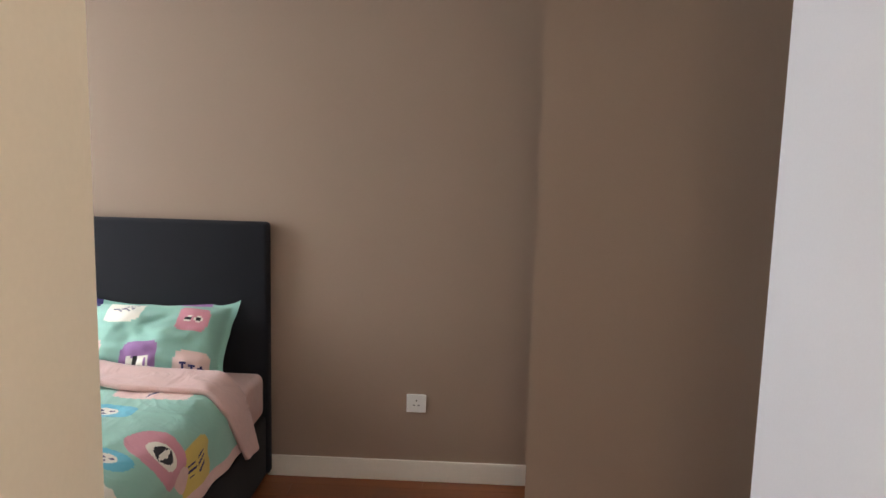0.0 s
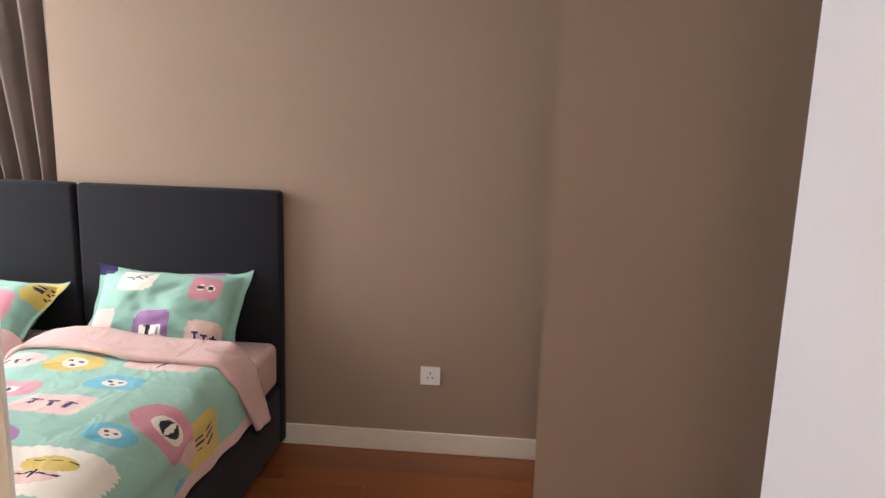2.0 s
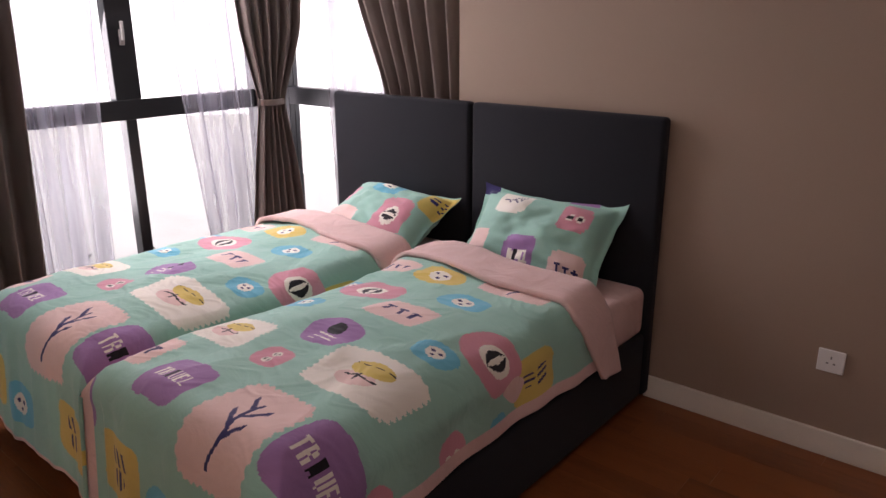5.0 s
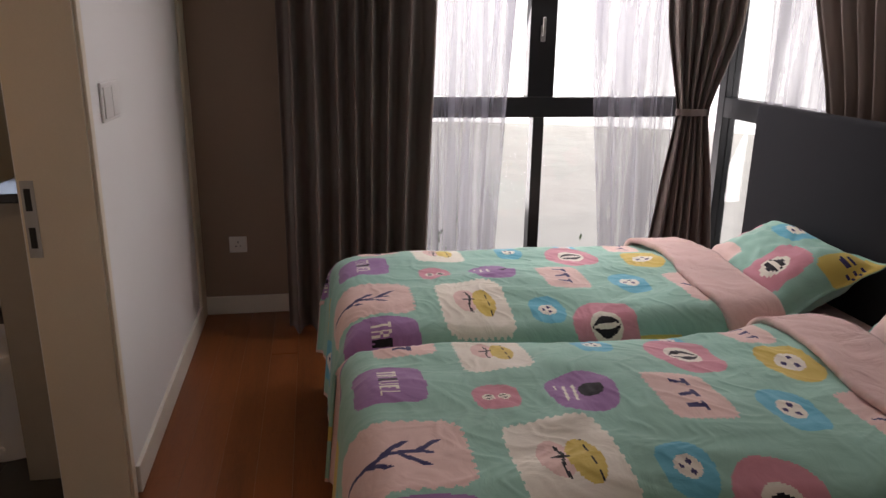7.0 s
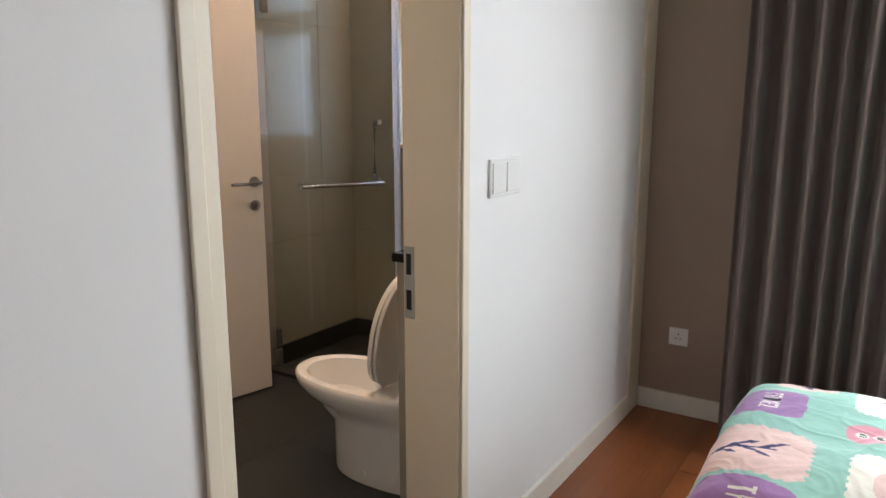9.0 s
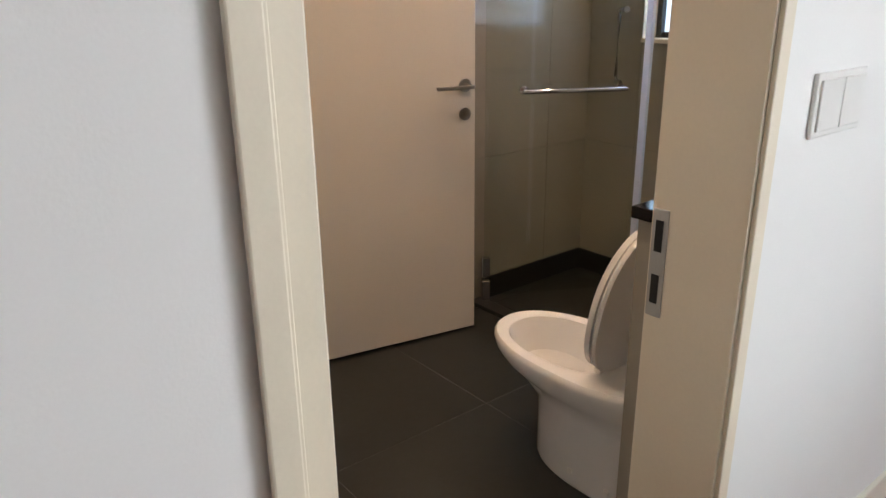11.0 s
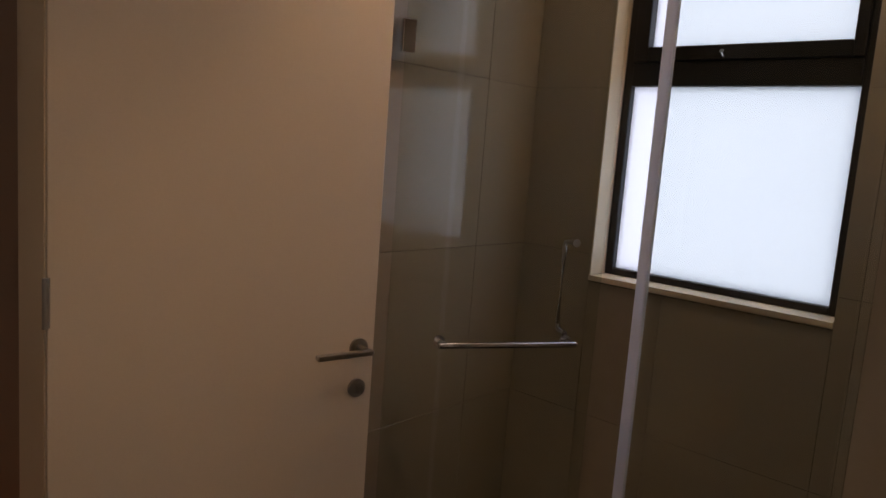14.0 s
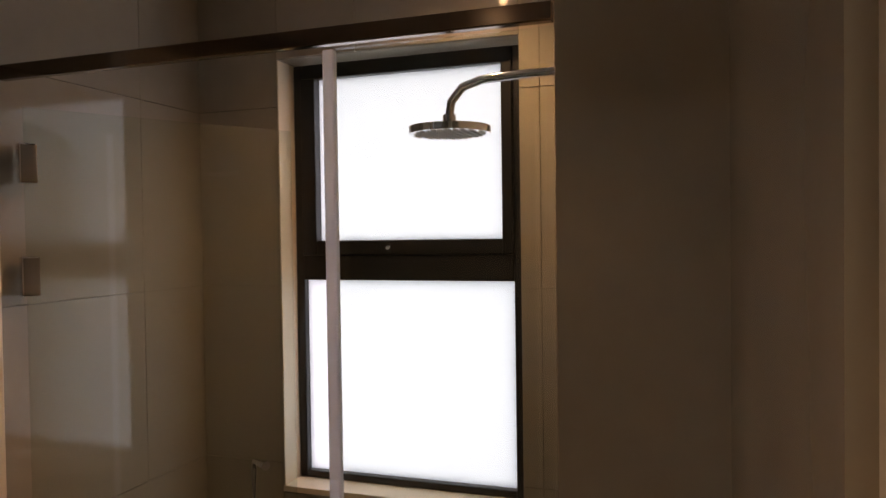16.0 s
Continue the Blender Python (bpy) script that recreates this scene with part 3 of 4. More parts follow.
prof = [(-0.385, -0.865, 0.128, 0.0), (-0.385, -0.868, 0.131, 0.01), (-0.385, -0.868, 0.129, 0.14), (-0.385, -0.872, 0.130, 0.235), (-0.385, -0.90, 0.138, 0.272), (-0.385, -0.975, 0.164, 0.302), (-0.385, -1.026, 0.184, 0.330), (-0.385, -1.053, 0.196, 0.358), (-0.385, -1.060, 0.200, 0.382), (-0.385, -1.058, 0.198, 0.395), (-0.39, -1.051, 0.192, 0.402),
        (-0.52, -1.024, 0.166, 0.404), (-0.575, -1.002, 0.146, 0.398), (-0.58, -0.99, 0.138, 0.375), (-0.583, -0.968, 0.131, 0.335), (-0.586, -0.958, 0.124, 0.30), (-0.60, -0.938, 0.112, 0.26), (-0.63, -0.90, 0.088, 0.215), (-0.67, -0.85, 0.060, 0.185)]
rings_mesh(b, [oval(TX, *p) for p in prof])
part("bowl", b, CERAMIC, toilet, "", True)
b = nb()
rings_mesh(b, [oval(TX, -0.615, -0.915, 0.096, 0.232), oval(TX, -0.615, -0.915, 0.096, 0.234)])
part("water", b, WATER, toilet, "still water in the bowl")
HY = -0.585
tilt = pose(TX, HY, 0.412, 79, 0, 0)
for nm, off, lab in (("seat_ring", 0.0, "raised white seat"), ("lid", 0.024, "raised white lid")):
    b = nb()
    if nm == "lid":
        rs = [[Vector((q.x, q.y + 0.44, z)) for q in oval(0, -0.44, 0.02 - 0.46 - 0.46, hw, 0)] for hw, z in ((0.178, 0), (0.182, 0.008), (0.176, 0.016))]
        rs = [[Vector((q.x, -q.y, q.z)) for q in r] for r in rs]
        rings_mesh(b, rs)
    else:
        outer = [Vector((q.x, -(q.y + 0.44), 0)) for q in oval(0, -0.44, -0.89, 0.176, 0)]
        inner = [Vector((q.x * 0.66, 0.07 + (q.y) * 0.74, 0)) for q in outer]
        va = [[b.verts.new(p + Vector((0, 0, z))) for p in ring] for ring, z in ((outer, 0), (inner, 0), (inner, 0.018), (outer, 0.018))]
        for q in range(4):
            r0, r1 = va[q], va[(q + 1) % 4]
            for k in range(len(r0)):
                b.faces.new((r0[k], r0[(k + 1) % len(r0)], r1[(k + 1) % len(r0)], r1[k]))
    bmesh.ops.transform(b, matrix=tilt @ Matrix.Translation((0, 0, -off)), verts=b.verts)
    part(nm, b, SEATPLASTIC, toilet, lab, True)
for x in (TX - 0.075, TX + 0.075):
    part("seat_hinge", rod(nb(), (x - 0.02, HY, 0.412), (x + 0.02, HY, 0.412), 0.012, 14), SEATPLASTIC, toilet, "", True)
for y in (-0.5, -0.64):
    part("bolt_cap", rod(nb(), (TX + 0.120, y, 0.05), (TX + 0.134, y, 0.05), 0.010, 14), PLASTIC, toilet, "", True)

# floor drain cover, shower kerb, downlights
drain = thing("floor_drain", "small square chrome floor drain cover", "drain", at=(0.2, -1.3, 0))
part("cover", box(nb(), 0.14, -1.36, 0.0, 0.26, -1.24, 0.006, 0.002), STEEL, drain)
b = nb()
box(b, 0.60, -1.915, -0.004, 0.68, -0.52, 0.018, 0.004)
structure("trim_shower_kerb", b, SLATE2, "low black stone shower kerb", "trim")
for i, (x, y) in enumerate(((1.05, -1.38), (2.02, -0.98), (0.22, -0.89))):
    dl = thing("downlight", "small round recessed ceiling downlight", "ceiling light", "bathroom downlights", at=(x, y, H))
    b = nb()
    bmesh.ops.create_cone(b, cap_ends=False, segments=32, radius1=0.05, radius2=0.042, depth=0.012, matrix=Matrix.Translation((x, y, H - 0.006)))
    part("ring", b, PLASTIC, dl, "white trim ring", True)
    part("diffuser", rod(nb(), (x, y, H - 0.004), (x, y, H - 0.001), 0.041, 24), LAMPGLOW, dl, "glowing diffuser")
    lamp("downlight_lamp", "SPOT", look((x, y, H - 0.02), (x, y, 0)), (42, 44, 34)[i], (1.0, 0.66, 0.39), cone=(76, 104, 150)[i])


# ---- sockets and switch ----
def wall_plate(name, label, category, m, wd, ht, kind_):
    d = new(name)
    tagged(d, label, category)
    d.matrix_world = m
    bm_ = box(nb(), -wd / 2, -0.009, -ht / 2, wd / 2, 0, ht / 2, 0.003)
    pl = new("plate", mesh("plate", bm_, PLASTIC))
    pl.parent = d
    if kind_ == "socket":
        for x, z, w_, h_ in ((0, 0.014, 0.004, 0.010), (-0.011, -0.008, 0.008, 0.004), (0.011, -0.008, 0.008, 0.004)):
            o = new("pin_hole", mesh("pin_hole", box(nb(), x - w_ / 2, -0.0096, z - h_ / 2, x + w_ / 2, -0.0088, z + h_ / 2), DARKMETAL))
            o.parent = d
    else:
        for x0 in (-wd / 2 + 0.012, 0.002):
            o = new("rocker", mesh("rocker", box(nb(), x0, -0.0135, -ht / 2 + 0.012, x0 + wd / 2 - 0.014, -0.008, ht / 2 - 0.012, 0.002), PLASTIC))
            o.parent = d
    return d


wall_plate("wall_socket", "white three-pin wall socket low on the taupe wall", "socket", pose(3.432, NY, 0.375), 0.09, 0.086, "socket")
wall_plate("wall_socket", "white wall socket beside the curtain", "socket", pose(0, 0.196, 0.387, 0, 0, 90), 0.09, 0.086, "socket")
wall_plate("light_switch", "white double rocker light switch on the white wall", "light switch", pose(1.438, 0, 1.257, 0, 0, 180), 0.196, 0.116, "switch")

# ---- textiles ----
TEAL = fabric("mint_green_cotton", (0.29, 0.53, 0.44), 1400, 0.15, crease=0.28)
PRINTS = [TEAL] + [fabric(n_, c_, 1400, 0.15, crease=0.28) for n_, c_ in (
    ("print_pale_pink", (0.74, 0.53, 0.48)), ("print_white", (0.80, 0.76, 0.66)), ("print_yellow", (0.66, 0.50, 0.13)), ("print_purple", (0.33, 0.18, 0.37)),
    ("print_blue", (0.12, 0.46, 0.58)), ("print_navy", (0.035, 0.03, 0.11)), ("print_pink", (0.64, 0.28, 0.33)), ("print_black", (0.015, 0.014, 0.018)))] + [PINK]
# printed motifs on one duvet: centre across, centre along, half sizes, colour, motif
MOTIFS = ((0.73, 1.13, 0.17, 0.115, 2, "jars"), (0.78, 1.37, 0.075, 0.06, 5, "face"), (0.885, 1.54, 0.12, 0.105, 7, "balloon"), (1.01, 1.70, 0.085, 0.11, 3, "dots"),
          (0.59, 1.74, 0.105, 0.065, 5, "face"), (0.67, 1.97, 0.14, 0.09, 1, "twig"), (0.35, 1.90, 0.11, 0.075, 3, "face"), (0.24, 1.64, 0.13, 0.10, 7, "balloon"),
          (0.51, 1.51, 0.12, 0.085, 1, "marks"), (0.45, 1.26, 0.105, 0.085, 4, "cloud"), (0.42, 1.05, 0.065, 0.06, 7, "wheels"), (0.15, 1.10, 0.13, 0.10, 2, "jars"),
          (0.15, 1.40, 0.08, 0.055, 5, "face"), (0.33, 0.79, 0.10, 0.095, 4, "bars"), (0.65, 0.76, 0.135, 0.175, 1, "twig"), (0.92, 0.81, 0.12, 0.12, 4, "bars"),
          (1.10, 1.27, 0.08, 0.07, 7, "wheels"), (1.08, 0.95, 0.06, 0.06, 7, "wheels"), (0.05, 0.86, 0.10, 0.09, 1, "marks"), (0.12, 1.90, 0.10, 0.06, 1, "marks"),
          (0.10, 1.66, 0.06, 0.05, 5, "face"), (0.20, 0.46, 0.12, 0.10, 3, "dots"), (0.45, 0.42, 0.10, 0.08, 5, "face"), (0.84, 0.45, 0.12, 0.09, 3, "dots"),
          (-0.12, 1.25, 0.10, 0.08, 4, "cloud"), (-0.14, 0.95, 0.09, 0.08, 2, "jars"), (-0.13, 1.60, 0.10, 0.08, 7, "balloon"), (-0.06, 0.62, 0.10, 0.09, 4, "bars"), (1.12, 1.50, 0.06, 0.05, 5, "face"))


GLYPHS = {"T": ("###", ".#.", ".#.", ".#.", ".#.", ".#.", ".#."), "R": ("##.", "#.#", "#.#", "##.", "#.#", "#.#", "#.#"),
          "A": ("###", "###", "###", "###", "###", "###", "#.#"), "V": ("#.#", "#.#", "#.#", "#.#", "#.#", "#.#", ".#."),
          "E": ("###", "#..", "#..", "##.", "#..", "#..", "###"), "L": ("#..", "#..", "#..", "#..", "#..", "#..", "###")}


def motif(kind_, p, q, color):
    """The colour inside a motif at p, q in -1..1."""
    if kind_ == "jars":
        if abs(q + 0.12 + 0.05 * math.sin(9 * p)) < 0.035 and -0.4 < p < 0.35 or abs(p + 0.1) < 0.03 and -0.3 < q < 0.05:
            return 8
        if abs(q - 0.42) < 0.03 and abs(p) < 0.45 and math.sin(22 * p) > -0.3:
            return 8
        if math.hypot(p * 0.9, (q - 0.3) * 1.3) < 0.42:
            return 3
        if math.hypot(p + 0.1, (q + 0.2) * 1.2) < 0.42:
            return 1
    elif kind_ == "face":
        r = math.hypot(p * 1.2, q)
        if r < 0.5:
            return 6 if (math.hypot(abs(p) - 0.18, q - 0.1) < 0.1 or math.hypot(p, q + 0.25) < 0.09) else 2
    elif kind_ == "balloon":
        r = math.hypot(p, q)
        if r < 0.5:
            lens = 1 - (q / 0.46) ** 2
            return 8 if lens > 0 and 0.09 * lens < abs(p) < 0.30 * lens else 2
    elif kind_ == "twig":
        if abs(p + 0.06 * math.sin(6 * q)) < 0.045 and -0.75 < q < 0.55:
            return 6
        for c_, s_ in ((-0.35, 1), (-0.1, -1), (0.12, 1), (0.3, -1)):
            if 0 < (p * s_) < 0.36 and abs((q - c_) - abs(p) * 0.9) < 0.06:
                return 6
    elif kind_ == "marks":
        for c_, lean in ((-0.5, 0.5), (0.0, -0.6), (0.5, 0.2)):
            a, d = p - c_, q + 0.15 * c_
            if abs(d) < 0.30 and (abs(a - lean * d * 0.4) < 0.07 or abs(d - 0.22) < 0.07 and abs(a) < 0.17):
                return 6
    elif kind_ == "cloud":
        if math.hypot(p * 1.1, q - 0.25) < 0.36:
            return 8
        if -0.7 < q < -0.1 and abs(p) < 0.45 and math.sin(22 * q + 5 * p) > 0.55:
            return 2
    elif kind_ == "bars":
        col, row = (p + 0.72) / 0.06, (0.26 - q) / 0.075
        if 0 <= col < 24 and 0 <= row < 7 and col % 4 < 3:
            k = int(col // 4)
            if GLYPHS["TRAVEL"[k]][int(row)][int(col % 4)] == "#":
                return 8 if k == 2 else 2
    elif kind_ == "wheels":
        for c_ in (-0.32, 0.32):
            r = math.hypot(p, q - c_)
            if r < 0.27:
                return 2 if r > 0.18 or abs(p) < 0.05 else 8
    elif kind_ == "dots":
        if math.hypot(p, q + 0.3) < 0.32:
            return 6 if math.sin(24 * p) > 0 else 3
        if 0.1 < q < 0.6 and abs(p) < 0.4 and math.sin(20 * p + 8 * q) > 0.2:
            return 6
    return color


def print_at(u, v):
    for cx, cy, hw, hl, color, kind_ in MOTIFS:
        p, q = (u - cx) / hw, (v - cy) / hl
        if abs(p) < 1.08 and abs(q) < 1.08:
            edge = 1.0 + 0.16 * math.sin(34 * (p if abs(q) > abs(p) else q)) if kind_ in ("jars", "twig", "marks") else 0.97 + 0.07 * math.sin(5 * math.atan2(q, p) + 40 * cx)
            k = 6 if kind_ in ("jars", "twig", "marks", "bars", "dots") else 2.6
            if abs(p) ** k + abs(q) ** k < edge:
                return motif(kind_, p, q, color)
    return 0


def bend(s, r=0.10):
    if s <= 0:
        return s, 0.0
    arc = r * math.pi / 2
    if s < arc:
        return r * math.sin(s / r), r * (1 - math.cos(s / r))
    return r + (s - arc) * 0.10, r + (s - arc) * 0.99


def drape(x0, x1, yf, u0, u1, v0, v1, top, step, wr, seed, color, flare=0.5, puff=0.02):
    """Cloth over a bed from x0 to x1 with its foot at yf; u0..u1 across, v0..v1 along, measured on the cloth. Returns a bmesh with printed faces."""
    nu, nv = max(2, int((u1 - u0) / step)), max(2, int((v1 - v0) / step))
    W = x1 - x0
    verts = []
    for j in range(nv + 1):
        v = v0 + (v1 - v0) * j / nv
        for i in range(nu + 1):
            u = u0 + (u1 - u0) * i / nu
            oL, dL = bend(-(u - 0.10))
            oR, dR = bend(u - (W - 0.10))
            oF, dF = bend(-(v - 0.10))
            x = x0 + 0.10 - oL if u < 0.10 else (x0 + W - 0.10 + oR if u > W - 0.10 else x0 + u)
            y = yf + 0.10 - oF if v < 0.10 else yf + v
            side, foot = max(dL, dR), dF
            mn, mx = min(side, foot), max(side, foot)
            sgn = -1 if dL > dR else 1
            x += sgn * flare * mn * 0.5
            y -= flare * mn * 0.5
            z = top - mx - 0.12 * mn
            n1 = noise.noise(Vector((x * 3.1 + seed, y * 2.3, seed)))
            n2 = noise.noise(Vector((x * 9 + seed, y * 5.5 + 2 * n1, 3 + seed)))
            n3 = 1 - abs(noise.noise(Vector((x * 6 + 1.5 * n1 + seed, y * 11 + 2 * n2, 7 + seed)))) * 2.2
            n4 = 1 - abs(noise.noise(Vector((x * 14 + 2 * n2 + seed, y * 7 + 2 * n1, 11 + seed)))) * 2.4
            bulge = wr * (0.9 * n1 + 0.35 * n2) + wr * 0.16 * max(0.0, n3 - 0.5) + wr * 0.08 * max(0.0, n4 - 0.6)
            lift = puff * (1 - abs(2 * min(1, max(0, u / W)) - 1) ** 3.5)
            hang = min(1.0, mx / 0.12)
            z += (bulge + lift) * (1 - 0.75 * hang)
            x += sgn * hang * (side > 0) * wr * (1.0 * n1 + 0.15 * math.sin(y * 24 + 3 * n1))
            y -= hang * (foot > 0) * wr * (1.0 * n1 + 0.2 * math.sin(x * 22 + 3 * n2))
            verts.append((x, y, max(z, 0.03)))
    faces, mats = [], []
    for j in range(nv):
        for i in range(nu):
            a = j * (nu + 1) + i
            faces.append((a, a + 1, a + nu + 2, a + nu + 1))
            mats.append(color(u0 + (u1 - u0) * (i + 0.5) / nu, v0 + (v1 - v0) * (j + 0.5) / nv))
    return verts, faces, mats


def cloth(name, data, mats, thick, parent=None, label=""):
    verts, faces, idx = data
    me = bpy.data.meshes.new(name)
    me.from_pydata(verts, [], faces)
    for m in mats:
        me.materials.append(m)
    me.polygons.foreach_set("material_index", idx)
    me.polygons.foreach_set("use_smooth", [True] * len(faces))
    ob = new(name, me)
    if thick:
        so = ob.modifiers.new("thickness", "SOLIDIFY")
        so.thickness, so.offset = thick, -1
    if parent is not None:
        ob.parent = parent
        ob.matrix_parent_inverse = parent.matrix_world.inverted()
    if label:
        tagged(ob, label)
    return ob


def pillow(name, label, m, w, h, thick, colorfn, mats, seed):
    """A stuffed pillow with pinched corners and a flat seam border; lies in x, y."""
    n1, n2 = 72, 52
    verts, faces, idx = [], [], []
    for s in (1, -1):
        base = len(verts)
        for j in range(n2 + 1):
            q = -1 + 2 * j / n2
            for i in range(n1 + 1):
                p = -1 + 2 * i / n1
                ip, iq = abs(p) / 0.90, abs(q) / 0.88
                e = (1 - ip ** 2.6) * (1 - iq ** 2.6) if ip < 1 and iq < 1 else 0
                pin = 1 - 0.13 * (1 - p * p) * abs(q) ** 3
                pin2 = 1 - 0.10 * (1 - q * q) * abs(p) ** 3
                nz = noise.noise(Vector((p * 2.2 + seed, q * 2.2, s * 3 + seed))) * 0.25 + noise.noise(Vector((p * 6 + seed, q * 6, s * 3))) * 0.12
                rim = max(0.0, max(ip, iq) - 0.95) * 9
                wave = 0.012 * min(1, rim) * noise.noise(Vector((p * 3.5 + seed, q * 3.5, 9)))
                ear = 0.02 * (abs(p * q) ** 6) * math.copysign(1, q)
                verts.append((p * w / 2 * pin2, q * h / 2 * pin, s * (thick / 2 * (e ** 0.5) * (1 + nz) + 0.0025) + wave + ear))
        for j in range(n2):
            for i in range(n1):
                a = base + j * (n1 + 1) + i
                f = (a, a + 1, a + n1 + 2, a + n1 + 1)
                faces.append(f if s > 0 else f[::-1])
                idx.append(colorfn(-1 + 2 * (i + 0.5) / n1, -1 + 2 * (j + 0.5) / n2) if s > 0 else 0)
    ob = cloth(name, (verts, faces, idx), mats, 0)
    ob.matrix_world = m
    return tagged(ob, label, "pillow")


PILLOW_MOTIFS = ((-0.35, 0.60, 0.24, 0.32, 2, "twig"), (0.52, 0.42, 0.19, 0.27, 7, "wheels"), (-0.02, -0.50, 0.22, 0.40, 4, "bars"), (0.62, -0.60, 0.22, 0.36, 1, "marks"), (-0.72, -0.42, 0.22, 0.36, 1, "plain"), (0.45, 0.96, 0.20, 0.12, 4, "plain"), (-0.9, 0.95, 0.15, 0.2, 6, "plain"))
PILLOW2_MOTIFS = ((-0.05, 0.62, 0.24, 0.30, 5, "face"), (0.86, 0.60, 0.20, 0.36, 3, "dots"), (0.45, -0.20, 0.26, 0.50, 7, "balloon"), (-0.45, -0.55, 0.30, 0.32, 1, "plain"), (-0.8, 0.2, 0.2, 0.3, 7, "plain"))


def motifs_at(table):
    def color(p, q):
        for cx, cy, hw, hl, c, kind_ in table:
            a, d = (p - cx) / hw, (q - cy) / hl
            if abs(a) ** 5 + abs(d) ** 5 < 1:
                return motif(kind_, a, d, c) if kind_ in ("bars", "marks") else motif(kind_, -d, a, c)
        return 0
    return color


def bed(label, x0, x1, seed):
    yf, yh = 0.72, 2.525
    bd = thing("bed", label, "bed", "twin beds", at=((x0 + x1) / 2, 1.6, 0))
    part("base", box(nb(), x0, yf - 0.02, 0.02, x1, yh, 0.31, 0.02, 3), CHARCOAL, bd, "dark charcoal upholstered base", True)
    hb = box(nb(), x0 - 0.004, yh, 0.02, x1 + 0.010, NY - 0.002, 1.196, 0.020, 4)
    part("headboard", hb, CHARCOAL, bd, "tall dark charcoal upholstered headboard", True)
    part("mattress", box(nb(), x0 + 0.01, yf, 0.31, x1 - 0.008, yh - 0.005, 0.515, 0.035, 4), PINK, bd, "mattress in a pale pink fitted sheet", True)
    for x in (x0 + 0.06, x1 - 0.06):
        for y in (yf + 0.06, yh - 0.06):
            part("foot", rod(nb(), (x, y, 0), (x, y, 0.03), 0.025, 14), CHARCOAL, bd)
    return bd


BEDS = ((0.885, 1.805, 3.1), (1.832, 2.752, 8.4))
bed("single bed with dark charcoal upholstered headboard beside the window", *BEDS[0])
bed("single bed with dark charcoal upholstered headboard and base", *BEDS[1])
for (x0, x1, seed), (oL, oR) in zip(BEDS, ((0.17, 0.03), (0.05, 0.20))):
    W = x1 - x0

    def col(u, v):
        if v < -0.385 or (u > W + oR - 0.02 and oR > 0.1) or (u < -oL + 0.02 and oL > 0.1):
            return 9
        if oL < 0.1 and u < 0.035 and v < 0.12:
            return 9
        return print_at(u - 0.012, v + 0.67)
    dv = cloth("duvet", drape(x0 - 0.012, x1 + 0.012, 0.655, -oL, W + oR + 0.024, -0.40, 1.43, 0.572, 0.0045, 0.032, seed, col, flare=0.35, puff=0.045), PRINTS, 0.012)
    tagged(dv, "mint green duvet printed with pink, purple and yellow motifs", "duvet", "matching duvets")
    fold = drape(x0 - 0.02, x1 + 0.02, 0.655, -max(oL, 0.05), W + oR + 0.09, 1.32, 1.53, 0.598, 0.012, 0.022, seed + 5, lambda u, v: 0, puff=0.05)
    tip = x1 - 0.03

    def turned(x, y, z):
        """The free end narrows to a hanging corner, and its edges wander."""
        k = min(1.0, max(0.0, 0.56 - z) / 0.28) if x > tip else 0.0
        mid = 2.13
        y = mid + (y - mid) * (1 - 0.55 * k) + 0.05 * k
        return x + 0.03 * k, y + 0.018 * math.sin(9 * x + seed) - 0.05 * (x - x0) / (x1 - x0), z
    fo = cloth("duvet_fold", ([turned(*p) for p in fold[0]], fold[1], fold[2]), [PINK], 0.02)
    fo.parent = dv
    tagged(fo, "turned-back pale pink duvet lining")
pillow("pillow", "mint green printed pillow propped against the headboard", pose(2.29, 2.385, 0.655, 50, 0, 2), 0.71, 0.46, 0.21, motifs_at(PILLOW_MOTIFS), PRINTS, 1.0)
pillow("pillow", "mint green printed pillow lying against the headboard", pose(1.42, 2.34, 0.618, 30, 0, -5), 0.71, 0.47, 0.22, motifs_at(PILLOW2_MOTIFS), PRINTS, 6.0)


